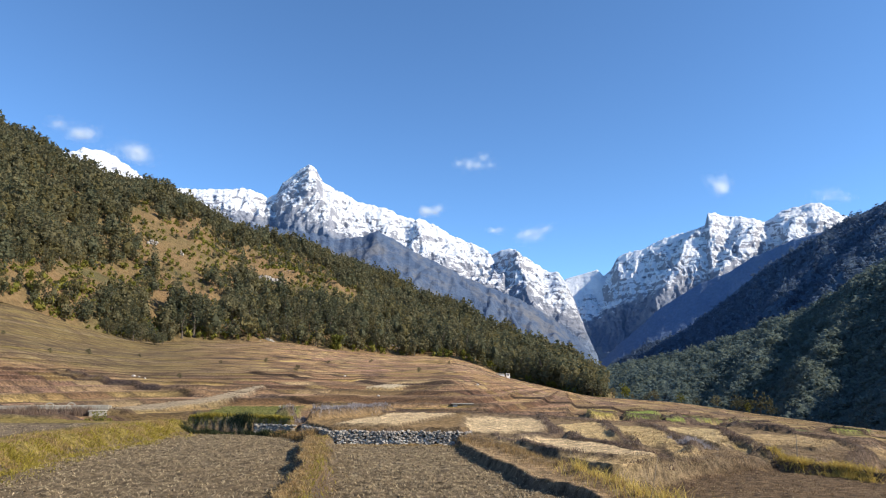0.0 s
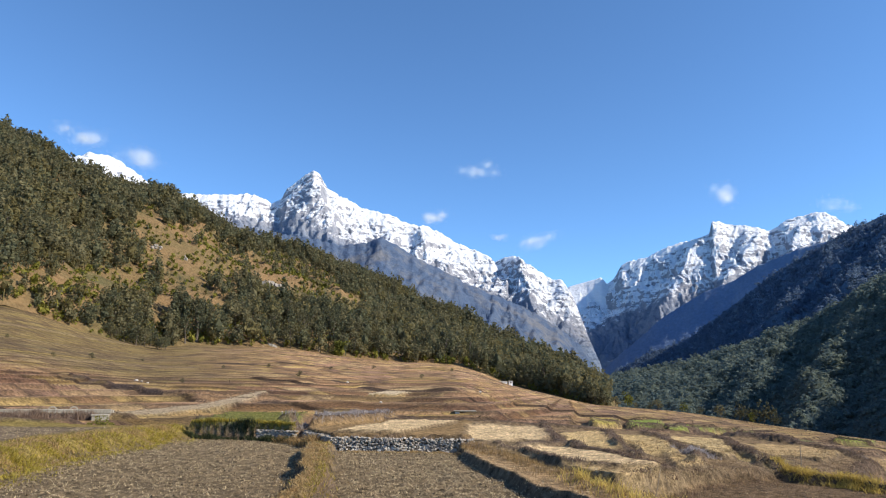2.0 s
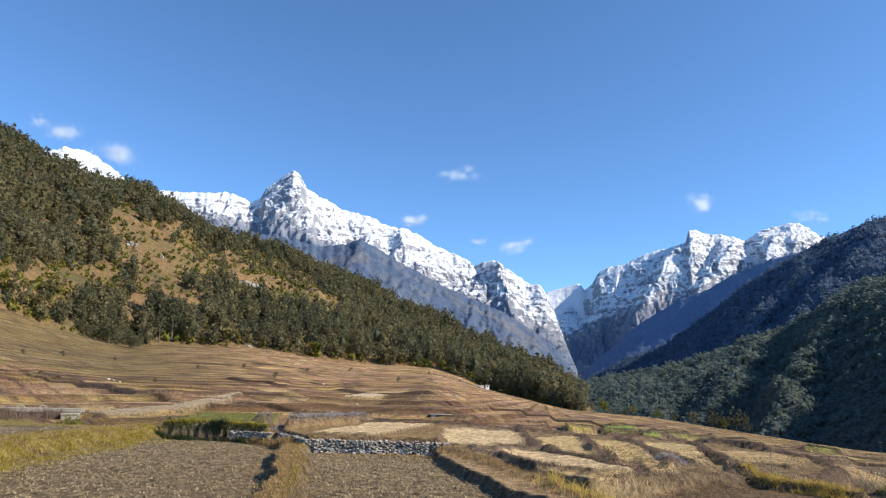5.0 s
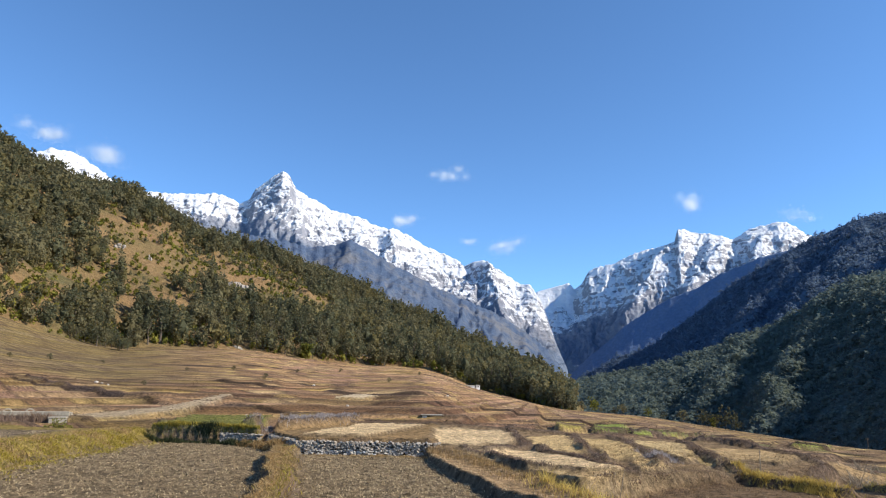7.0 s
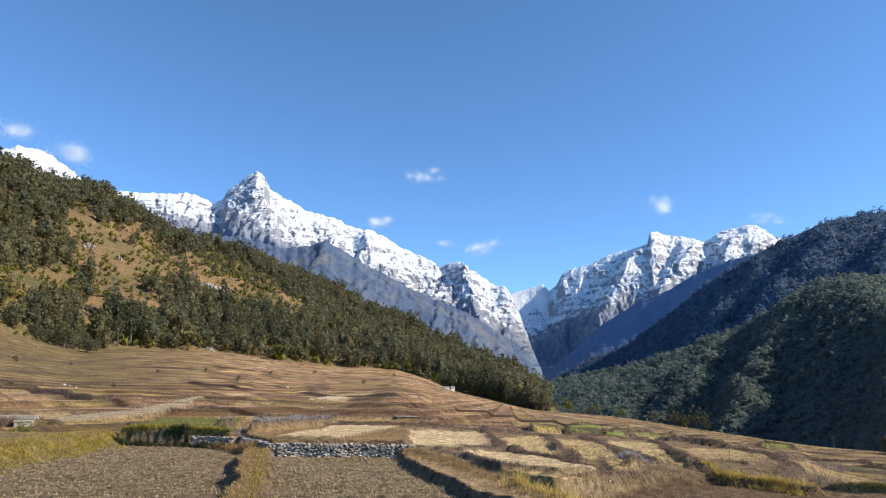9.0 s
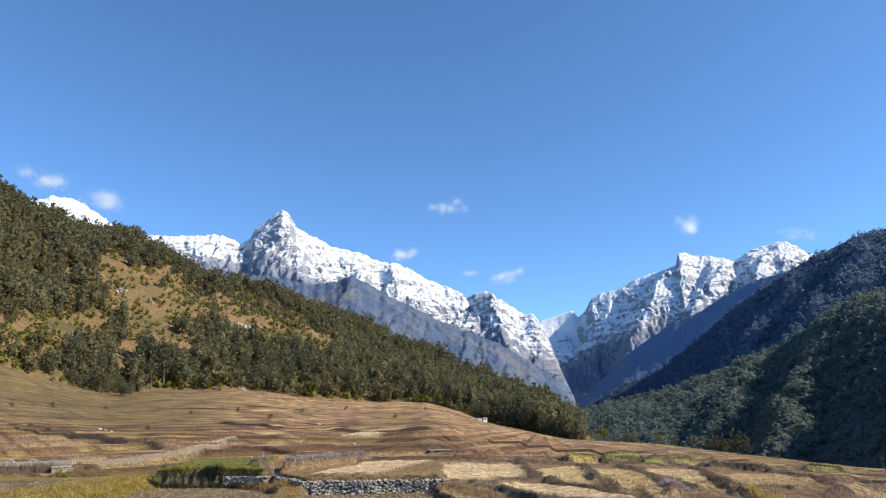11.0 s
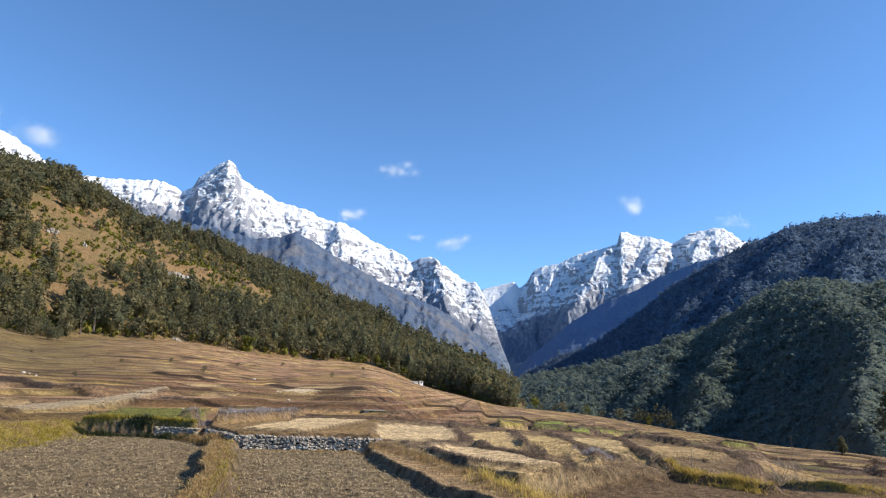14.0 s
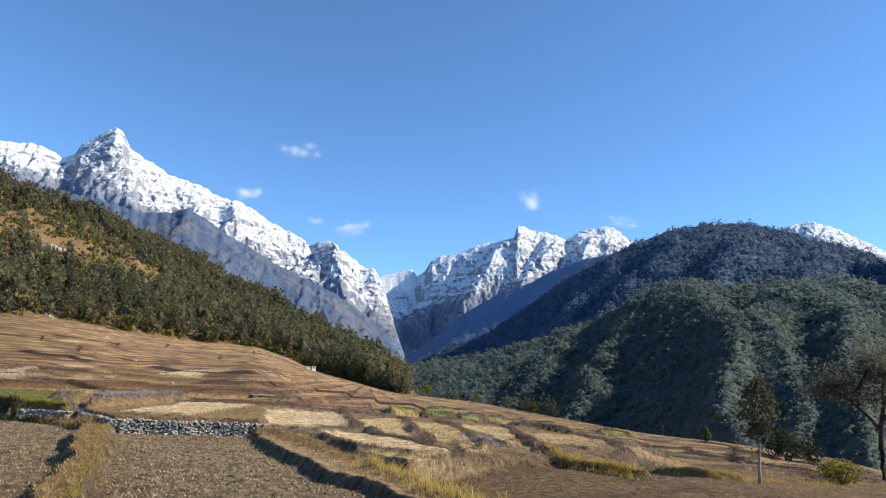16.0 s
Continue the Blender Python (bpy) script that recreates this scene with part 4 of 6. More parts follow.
def wood_kit(height, width, leaves, leaf, seed, start=0.2, pointed=0.0):
    gen = np.random.default_rng(seed)
    v, f = leaf_tris(crown_points(leaves, height, width, gen, start, pointed=pointed), (0, 0, height * 0.5), leaf, gen)
    vs, fs, off = [v], [f], len(v)
    if height > 5:
        r = 0.018 * height
        stem = np.array([(-r, -r, -1), (r, -r, -1), (0, r, -1), (-r, -r, height * 0.6), (r, -r, height * 0.6), (0, r, height * 0.6)])
        vs.append(stem)
        fs.append(np.array([(0, 1, 4), (0, 4, 3), (1, 2, 5), (1, 5, 4), (2, 0, 3), (2, 3, 5)]) + off)
        lv, lf = lump(gen, (0, 0, height * 0.55), (width * 0.4, width * 0.4, height * 0.2))
        vs.append(lv)
        fs.append(lf + off + 6)
    return np.concatenate(vs), np.concatenate(fs)


# clearings on the near hill, as headings and height angles: open grass, then half-open slopes
OPEN = [np.array(c, float) for c in (
    [(-25.0, 13.8), (-23.8, 13.7), (-23.1, 12.3), (-20.7, 12.8), (-21.1, 11.8), (-21.6, 10.7), (-20.4, 8.5), (-18.1, 6.6), (-17.9, 5.8), (-20.9, 6.0), (-22.2, 6.4), (-22.6, 4.0), (-23.7, 4.0), (-23.7, 6.1),
     (-22.6, 7.0), (-23.2, 8.8), (-24.5, 10.0), (-25.5, 11.7), (-24.7, 12.4)],
    [(-31.0, 7.4), (-29.7, 8.9), (-29.4, 7.9), (-30.8, 7.1)], [(-28.2, 7.5), (-27.7, 8.5), (-25.2, 8.5), (-25.4, 7.3), (-27.1, 7.7)], [(-15.6, 9.0), (-13.1, 9.4), (-12.2, 7.7), (-14.4, 7.4)])]
HALF_OPEN = [np.array(c, float) for c in (
    [(-23.3, 12.5), (-20.7, 12.8), (-17.3, 10.5), (-14.6, 11.1), (-9.8, 9.4), (-7.8, 6.6), (-9.3, 6.3), (-14.4, 7.4), (-16.7, 8.7), (-17.9, 7.2), (-20.2, 8.9), (-21.7, 11.1)],
    [(-33.7, 8.0), (-31.6, 8.6), (-29.2, 6.6), (-31.3, 5.7), (-33.4, 5.9)], [(-10.7, 8.4), (-6.9, 7.6), (-7.8, 5.6), (-10.7, 6.5)], [(-26.5, 12.2), (-24, 13), (-24.5, 9), (-28.5, 8.8), (-31, 7.2), (-29, 6.4), (-24, 6.6), (-24, 9.5)])]


def openness(p):
    """How open the hill is at places on it: about 2 in a clearing, 1 on half-open slopes, 0 in the wood."""
    az = np.degrees(np.arctan2(p[:, 0], p[:, 1]))
    el = np.degrees(np.arctan2(p[:, 2] - EYE, np.hypot(p[:, 0], p[:, 1])))
    az, el = az + 0.5 * vnoise(az / 0.9, el / 0.9, 77), el + 0.35 * vnoise(az / 0.9, el / 0.9, 78)
    half = np.max([within(az, el, c) for c in HALF_OPEN], 0)
    full = np.max([within(az, el, c) for c in OPEN], 0)
    return np.where(full > -0.1, 2, np.where(half > -0.1, 1, 0))


def plant_left_hill():
    gen = np.random.default_rng(5)
    n = 15000
    az, v = gen.uniform(-37.5, 13, n), gen.uniform(0.0, 1.03, n)
    keep = gen.random(n) < (360 + 340 * v) / 700
    p = on_sheet(left_hill, az, v)
    p[:, 2] -= 0.4
    keep &= gen.random(n) < np.array((1.0, 0.17, 0.04))[openness(p)]
    keep &= ~((v < 0.04) & (gen.random(n) < 0.3))
    p, az, v = p[keep], az[keep], v[keep]
    size = np.clip(gen.lognormal(-0.06, 0.24, len(az)), 0.5, 1.55) * np.array((1.0, 0.68, 0.55))[openness(p)]
    front = np.nonzero((v < 0.13) & (az > -36))[0][:300]
    rest = np.setdiff1d(np.arange(len(az)), front)
    shapes = [(8, 3.6, 0.1, 0.0), (7, 3.9, 0.06, 0.0), (11, 3.1, 0.2, 0.3), (9, 3.0, 0.12, 0.2), (6, 3.4, 0.05, 0.0), (10, 4.2, 0.15, 0.1), (12, 2.9, 0.3, 0.1), (8, 2.7, 0.1, 0.4)]
    dense = [wood_kit(h, w, 120, 0.95, 100 + i, st, pt) for i, (h, w, st, pt) in enumerate(shapes)]
    light = [wood_kit(h, w, 62, 1.25, 150 + i, st, pt) for i, (h, w, st, pt) in enumerate(shapes)]
    third = gen.random(len(rest))
    for lo, hi, mat, label in ((0.0, 0.5, LEAF_FOREST, "dark green broadleaf forest covering the steep hill"), (0.5, 0.8, LEAF_PINE, "deep green trees among the hill forest"), (0.8, 1.01, LEAF_OLIVE, "olive-green trees among the hill forest")):
        for kits, near in ((dense, True), (light, False)):
            k = rest[(third >= lo) & (third < hi) & ((v[rest] < 0.36) == near)]
            vv, ff = strew(kits, p[k], size[k], gen)
            tagged(new("forest", mesh_of("forest", vv, ff, mat)), label + (" low down" if near else " higher up"), "forest", kind="stuff")
    solid = [tree_kit(h, w, 190, 0.85, 200 + i, m, st, pt) for i, (h, w, st, pt, m) in enumerate([(9.5, 3.4, 0.12, 0.1, LEAF_FOREST), (8, 3.6, 0.08, 0.0, LEAF_PINE), (11.5, 3.0, 0.2, 0.3, LEAF_PINE), (8.5, 3.2, 0.12, 0.2, LEAF_FOREST), (6.5, 3.6, 0.06, 0.0, LEAF_OLIVE)])]
    for k in front:
        h = size[k]
        label = "tall dark green forest tree at the hill foot" if h > 0.95 else "small dark green forest tree at the hill foot"
        stand(solid[gen.integers(0, 5)], "tree", pose(*p[k], 0, 0, gen.uniform(0, 360)) @ Matrix.Scale(h, 4), label, group="trees along the hill foot")
    # a tongue of the wood that reaches down into the terraces
    for _ in range(34):
        a = gen.uniform(-26.8, -22.3)
        r = float(np.interp(a, RIM[:, 0], RIM[:, 2])) - gen.uniform(-4, 30) * (a + 27) / 4.7
        x, y = r * math.sin(radians(a)), r * math.cos(radians(a))
        h = gen.uniform(0.45, 0.85)
        stand(solid[gen.integers(0, 5)], "tree", pose(x, y, float(terrain(np.array([x]), np.array([y]))[0][0]), 0, 0, gen.uniform(0, 360)) @ Matrix.Scale(h, 4), "small green tree at the forest's lower edge", group="trees along the hill foot")
    # low scrub in the clearings and along the foot
    az, v = gen.uniform(-36, 13, 9000), gen.uniform(0.0, 1.0, 9000)
    p = on_sheet(left_hill, az, v)
    keep = (gen.random(9000) < np.array((0.06, 0.7, 0.3))[openness(p)]) | (v < 0.05)
    bush = [wood_kit(2.4, 1.2, 26, 0.9, 300 + i, 0.02) for i in range(4)]
    vv, ff = strew(bush, p[keep], gen.uniform(0.5, 1.4, int(keep.sum())), gen)
    tagged(new("scrub", mesh_of("scrub", vv, ff, LEAF_BUSH)), "low olive-green scrub in the hill clearings", "scrub", kind="stuff")


plant_left_hill()


def make_bamboo(az, r, high, seed):
    """A clump of tall arching canes with long drooping leaves."""
    gen = np.random.default_rng(seed)
    x, y = r * math.sin(radians(az)), r * math.cos(radians(az))
    base = tagged(new("bamboo_clump"), "pale green clump of arching bamboo at the forest edge", "bamboo")
    base.location = (x, y, float(terrain(np.array([x]), np.array([y]))[0][0]))
    tips = []
    for i in range(13):
        a, out = gen.uniform(0, 6.28), gen.uniform(0.15, 0.5) * high
        pts = [Vector((math.cos(a) * out * t ** 1.8, math.sin(a) * out * t ** 1.8, high * gen.uniform(0.95, 1.05) * (t - 0.18 * t ** 3) - 0.2)) for t in (0.0, 0.35, 0.7, 1.0)]
        bm = bmesh.new()
        ribbon(bm, pts, [0.09, 0.08, 0.05, 0.02], 5)
        part("cane", bm, LEAF_BUSH, base)
        tips += [pts[1].lerp(pts[3], t) for t in np.linspace(0.2, 1.0, 9)]
    c = np.repeat(np.array(tips), 5, 0) + gen.normal(size=(len(tips) * 5, 3)) * 0.35
    v, f = leaf_quads(c, 0.9, gen, 0.2)
    new("foliage", mesh_of("foliage", v, f, LEAF_BUSH)).parent = base


def make_outcrop(az, el, wide, high, seed, label):
    """Weathered pale rock breaking out of the hillside: split, tilted slabs."""
    v = np.linspace(0.0, 1.0, 400)
    p = on_sheet(left_hill, np.full(400, float(az)), v)
    e = np.degrees(np.arctan2(p[:, 2] - EYE, np.hypot(p[:, 0], p[:, 1])))
    x, y, z = p[int(np.argmin(np.abs(e - el)))]
    gen = np.random.default_rng(seed)
    base = tagged(new("rock_outcrop"), label, "rock", "rock outcrops")
    base.matrix_world = pose(x, y, z, 0, 0, -az)
    for i in range(11):
        u = gen.uniform(-0.5, 0.5)
        bm = bmesh.new()
        bmesh.ops.create_icosphere(bm, subdivisions=2, radius=0.5)
        for vert in bm.verts:
            vert.co *= 1 + 0.45 * noise.noise(vert.co * 2.6 + Vector((seed + i * 3.1, 0, 0)))
        size = gen.uniform(0.22, 0.42)
        part("rock_slab", bm, PALE_ROCK, base).matrix_basis = pose(u * wide, (0.5 - abs(u)) * 1.5, gen.uniform(-0.3, 0.5) * high * (1 - abs(u)) + 0.5, gen.uniform(-25, 25), gen.uniform(-30, 30), gen.uniform(0, 180)) @ Matrix.Diagonal((size * wide, size * wide * 0.8, size * high * 1.3, 1))


PALE_ROCK = varied("pale_rock", (0.42, 0.38, 0.33), (0.2, 0.175, 0.15), 0.35, relief=0.25)
make_bamboo(-8.9, 312, 8.5, 21)
make_outcrop(-14.6, 8.3, 15, 8, 3, "broken pale grey rock face on the hillside")
make_outcrop(-23.8, 10.75, 6, 4, 4, "small pale rock breaking out of dry grass")
make_outcrop(-21.6, 10.1, 3.4, 4, 5, "small pale rock breaking out of dry grass")


def plant_far(s, n, width, lo, hi, seed, mat, label, top=1.0, leaves=14, leaf=2.1):
    """A closed wood of uneven rounded crowns, each of many leaf clumps."""
    gen = np.random.default_rng(seed)
    az, v = gen.uniform(lo, hi, n), gen.uniform(0.0, top, n)
    p = on_sheet(s, az, v)
    p[:, 2] -= width * 0.5
    kits = []
    for i, k in enumerate((1.2, 1.0, 1.4, 1.1, 0.9, 1.05)):
        g = np.random.default_rng(seed + i)
        kits.append(leaf_tris(crown_points(leaves, width * k, width * 0.55, g, 0.25, 4), (0, 0, width * k * 0.45), leaf, g, 1.5))
    size = np.clip(gen.lognormal(-0.05, 0.3, n), 0.4, 1.8) * np.clip(np.hypot(p[:, 0], p[:, 1]) / 800, 0.6, 1.3)
    vv, ff = strew(kits, p, size, gen)
    tagged(new("forest", mesh_of("forest", vv, ff, mat)), label, "forest", kind="stuff")


plant_far(hill_near, 26000, 7.2, 10, 53, 400, LEAF_HAZY, "dense mixed forest on the shaded hill, lightened by painted haze", 1.0, 19, 2.1)
plant_far(hill_far, 15000, 8.5, 12, 53, 500, LEAF_HAZY_RIDGE, "distant dark forest on the high ridge, tinted blue with haze", 0.98, 20, 2.5)


# ---- clouds ----
def cloud(az, el, span, rise, n, seed, label, stream=0.0):
    """A loose puff of vapour built of many small flakes, dense in the middle."""
    gen = np.random.default_rng(seed)
    n = int(n * 2.0) if span < 0.9 else int(n * 1.7)
    far = 4550.0
    lobes = gen.normal(size=(9, 3)) * np.array((0.55, 0.5, 0.35))
    lobes[:, 2] = np.abs(lobes[:, 2])
    weight = gen.uniform(0.2, 1.0, 9)
    pick = gen.choice(9, n, p=weight / weight.sum())
    q = lobes[pick] + gen.normal(size=(n, 3)) * np.array((0.34, 0.3, 0.26)) * gen.uniform(0.4, 1.3, (n, 1))
    q[:, 2] += stream * q[:, 0]
    unit = far * math.tan(radians(1.0))
    a = radians(az)
    right, ahead = np.array((math.cos(a), -math.sin(a), 0)), np.array((math.sin(a), math.cos(a), 0))
    c = np.array(heading(az)) * far + np.array((0, 0, EYE + far * math.tan(radians(el))))
    p = c + q[:, :1] * right * span * unit + q[:, 1:2] * ahead * span * unit * 1.6 + q[:, 2:] * np.array((0, 0, 1)) * rise * unit
    n *= 5
    p = np.repeat(p, 5, 0) + gen.normal(size=(n, 3)) * 3.2
    v = p[:, None, :] + gen.normal(size=(n, 3, 3)) * gen.uniform(0.4, 0.9, n)[:, None, None]
    f = np.arange(n * 3).reshape(n, 3)
    tagged(new("cloud", mesh_of("cloud", v.reshape(-1, 3), f, CLOUD)), label, "cloud", "small clouds over the peaks")


cloud(-29.3, 18.6, 1.2, 0.8, 2600, 1, "thin white wisp of cloud behind the hill", 0.2)
cloud(-25.4, 17.5, 1.5, 0.8, 3400, 2, "soft greyish-white cloud beside the snow dome", -0.3)
cloud(2.5, 18.4, 0.95, 0.6, 1700, 3, "small white wisp of cloud in blue sky")
cloud(-1.4, 14.3, 0.8, 0.7, 1900, 4, "small bright white puff above the snow ridge")
cloud(7.8, 12.4, 1.1, 0.75, 2000, 5, "small white cloud above the valley notch", 0.4)
cloud(4.6, 12.9, 0.6, 0.4, 360, 6, "faint shred of cloud above the ridge")
cloud(23.3, 15.2, 0.85, 0.95, 1900, 7, "small white cloud above the horned summit")
cloud(31.0, 13.6, 1.0, 0.5, 600, 8, "thin veil of cloud at the far summit")


# ---- plants of the fields ----
def ground_z(x, y):
    return terrain(x, y)[0]


def blades(x, y, z, h, w, lean, gen):
    """Thin tapering blades, bent once: two faces each, as quads and a narrow tip."""
    n = len(x)
    a, b = gen.uniform(0, 6.28, n), gen.uniform(0, 6.28, n)
    side = np.stack([np.cos(a), np.sin(a), 0 * a], -1) * (w / 2)[:, None]
    tilt = np.stack([np.cos(b), np.sin(b), 0 * b], -1) * (lean * h)[:, None]
    base = np.stack([x, y, z - 0.03], -1)
    up = np.array((0, 0, 1.0)) * h[:, None]
    mid = base + tilt * 0.35 + up * 0.6
    tip = base + tilt + up * (1 - 0.25 * lean[:, None] ** 2)
    v = np.stack([base - side, base + side, mid + side * 0.75, mid - side * 0.75, tip + side * 0.1, tip - side * 0.1], 1).reshape(-1, 3)
    f = (np.array([(0, 1, 2, 3), (3, 2, 4, 5)])[None] + (np.arange(n) * 6)[:, None, None]).reshape(-1, 4)
    return v, f


def along(corners, n, spread, gen, warp=False):
    """Random places beside a line."""
    c = np.array(corners, float)
    seg = np.hypot(*np.diff(c, axis=0).T)
    t = gen.uniform(0, seg.sum(), n)
    cum = np.concatenate([[0], np.cumsum(seg)])
    x, y = np.interp(t, cum, c[:, 0]), np.interp(t, cum, c[:, 1])
    x, y = x + gen.normal(0, spread, n), y + gen.normal(0, spread, n)
    if warp:
        x, y = x - 0.35 * vnoise(x / 4, y / 4, 35), y - 0.35 * vnoise(x / 4, y / 4, 36)
    return x, y


def grass(name, x, y, height, width, lean, mat, label, category="grass", seed=1, tufts=0.0):
    gen = np.random.default_rng(seed)
    if tufts:
        k = smooth(-0.05, 0.35, vnoise(x / tufts, y / tufts, seed) + 0.15)
        keep = gen.random(len(x)) < 0.25 + 0.75 * k
        x, y = x[keep], y[keep]
    n = len(x)
    patch = 0.75 + 0.45 * vnoise(x / 0.9, y / 0.9, seed + 3)
    h = gen.uniform(height[0], height[1], n) * np.clip(patch, 0.4, 1.3)
    v, f = blades(x, y, ground_z(x, y), h, gen.uniform(0.7, 1.4, n) * width, gen.uniform(*lean, n), gen)
    return tagged(new(name, mesh_of(name, v, f, mat)), label, category, kind="stuff")


def inside_plot(corners, n, gen, margin=0.25):
    c = np.array(corners, float)
    x, y = gen.uniform(c[:, 0].min(), c[:, 0].max(), n), gen.uniform(c[:, 1].min(), c[:, 1].max(), n)
    keep = within(x, y, c) > margin
    return x[keep], y[keep]


def sow_fields():
    gen = np.random.default_rng(9)
    cat = np.concatenate
    # the grassy bank beside the ploughed field
    bank = [(-11.9, 13), (-12.2, 17.5), (-13.4, 25.7), (-13.2, 35.5)]
    x, y = along(bank, 24000, 0.6, gen)
    grass("bank_grass", x - 0.1, y, (0.06, 0.24), 0.026, (0.4, 1.8), GRASS_GREEN, "yellow-green grass on the bank of the ploughed field", seed=11, tufts=1.3)
    x, y = along([(-12.6, 13), (-12.9, 17.5), (-14.0, 25.7), (-13.9, 35)], 14000, 0.62, gen)
    grass("bank_grass", x, y, (0.08, 0.26), 0.024, (0.4, 1.8), GRASS_DRY, "dry brown grass on the bank of the ploughed field", seed=12, tufts=1.6)
    x, y = inside_plot([(-40, 15), (-14.6, 17), (-15.4, 27), (-15.6, 33), (-40, 35)], 16000, gen)
    grass("straw_stubble", x, y, (0.03, 0.13), 0.025, (0.3, 1.6), STRAW, "pale straw stubble behind the grassy bank", seed=65, tufts=1.8)
    # hanging grass over the dark terrace wall
    x, y = along([(-13, 35.7), (-9.8, 34.9), (-7.2, 33.1)], 3600, 0.16, gen)
    grass("wall_grass", x, y + 0.15, (0.12, 0.34), 0.022, (0.4, 1.2), GRASS_GREEN, "green grass overhanging the dark terrace wall", seed=13)
    x, y = along([(-13.1, 35.15), (-9.8, 34.45), (-7.1, 32.6)], 6500, 0.10, gen)
    grass("wall_weeds", x, y, (0.14, 0.42), 0.02, (0.1, 0.7), LEAF_SHADE, "dark weeds growing up the terrace wall", "weeds", seed=14)
    x, y = along([(-7.8, 35.5), (-5.9, 41), (-4.0, 47.5)], 4200, 0.34, gen, True)
    grass("pale_weeds", x, y, (0.10, 0.32), 0.03, (0.1, 0.8), LAVENDER, "pale greyish-lilac weeds on the bank", "weeds", seed=63, tufts=1.0)
    # the grown ridge between the two ploughed fields
    mid = [(-5.1, 28), (-3.9, 21.2), (-3.1, 15.4), (-2.4, 9)]
    x, y = along(mid, 13000, 0.27, gen)
    grass("ridge_grass", x, y, (0.06, 0.2), 0.02, (0.4, 1.8), GRASS_DRY, "dry straw-coloured grass on the ridge between fields", seed=15, tufts=1.2)
    x, y = along(mid, 1700, 0.18, gen)
    grass("ridge_grass", x + 0.25, y, (0.06, 0.2), 0.02, (0.4, 1.6), GRASS_GREEN, "yellow-green grass on the ridge between fields", seed=16, tufts=1.7)
    # golden grass on the bank above the other ploughed field
    edge = [(0.8, 28), (2.1, 24), (3.5, 18.5), (4.0, 14.7), (4.7, 9)]
    x, y = along(edge[2:], 5200, 0.30, gen)
    grass("golden_grass", x + 0.15, y, (0.14, 0.55), 0.013, (0.3, 1.3), GRASS_GOLD, "long golden grass along the field bank", seed=17, tufts=0.6)
    x, y = along(edge, 7000, 0.34, gen)
    grass("ridge_grass", x, y, (0.08, 0.26), 0.014, (0.1, 0.9), GRASS_DRY, "dry grass along the field bank", seed=18, tufts=1.0)
    # golden strips on the lower field
    x, y = cat([np.stack(along(c, n, s, gen)) for c, n, s in (
        ([(12.4, 26.2), (13.2, 24.4), (13.8, 22.2)], 4200, 0.2), ([(18.8, 28.0), (20.4, 27.2), (21.8, 26.8)], 2600, 0.3), ([(22.3, 27.6), (25, 28.2)], 800, 0.4), ([(28, 29.5), (33, 31.5)], 900, 0.4))], 1)
    grass("golden_grass", x, y, (0.12, 0.42), 0.02, (0.5, 1.6), GRASS_GOLD, "clumps of golden grass on the low bank", seed=19, tufts=0.8)
    x, y = along([(9.4, 28.8), (10.0, 28.2), (10.3, 27.2)], 420, 0.15, gen)
    grass("pale_weeds", x, y, (0.12, 0.34), 0.02, (0.2, 0.9), LAVENDER, "pale greyish-lilac weeds between harvested plots", "weeds", seed=64)
    x, y = along([(4.9, 15.5), (6.0, 20), (7.6, 22.3), (9.2, 24.2), (16.5, 27.4), (24, 30)], 7000, 0.36, gen)
    grass("bank_weeds", x, y, (0.06, 0.2), 0.016, (0.1, 0.9), WEED, "brown dry weeds on the terrace bank", "weeds", seed=20, tufts=1.5)
    x, y = gen.uniform(5, 46, 60000), gen.uniform(12, 34, 60000)
    keep = (np.hypot(x, y) > 13) & (x / y > 0.25) & (x / y < 1.5)
    grass("stubble", x[keep], y[keep], (0.05, 0.17), 0.018, (0.3, 1.8), STUBBLE, "dry brown stubble of the low field", seed=21, tufts=2.0)
    x, y = gen.uniform(5, 46, 38000), gen.uniform(12, 34, 38000)
    keep = (np.hypot(x, y) > 13) & (x / y > 0.25) & (x / y < 1.5)
    grass("loose_straw", x[keep], y[keep], (0.03, 0.10), 0.015, (0.8, 3.0), STRAW, "loose pale straw on the low field", seed=24, tufts=1.2)
    # cut rice straw standing on the pale plots
    for height, cover, corners in PLOTS:
        if cover[0] > 0.29 and corners[:, 1].max() < 47 and corners[:, 0].min() > -6:
            x, y = inside_plot(corners, 2200, gen)
            grass("stubble", x, y, (0.03, 0.10), 0.028, (0.1, 0.9), STRAW, "short pale rice stubble on a harvested plot", seed=22)
        if cover == GREEN:
            x, y = inside_plot(corners, 6000, gen)
            grass("young_crop", x, y, (0.04, 0.12), 0.03, (0.2, 0.9), LEAF_BUSH, "low green crop on a small plot", "crop", seed=23)
    # weeds on the banks between plots
    for i, (height, width, corners) in enumerate(BUNDS):
        size = np.hypot(*np.diff(corners, axis=0).T).sum()
        x, y = along(corners, int(size * 110), width * 0.42, gen, True)
        grass("bank_weeds", x, y, (0.05, 0.17), 0.026, (0.1, 0.9), WEED, "greyish dry weeds on the bank between plots", "weeds", seed=40 + i, tufts=1.4)
    for i, (high, corners) in enumerate(STEPS):
        size = np.hypot(*np.diff(corners, axis=0).T).sum()
        x, y = along(corners, int(size * 50), 0.4, gen)
        grass("wall_weeds", x, y, (0.03, 0.12), 0.05, (0.2, 1.2), WALL_WEED, "dark brown weeds on a terrace wall", "weeds", seed=80 + i, tufts=2.0)
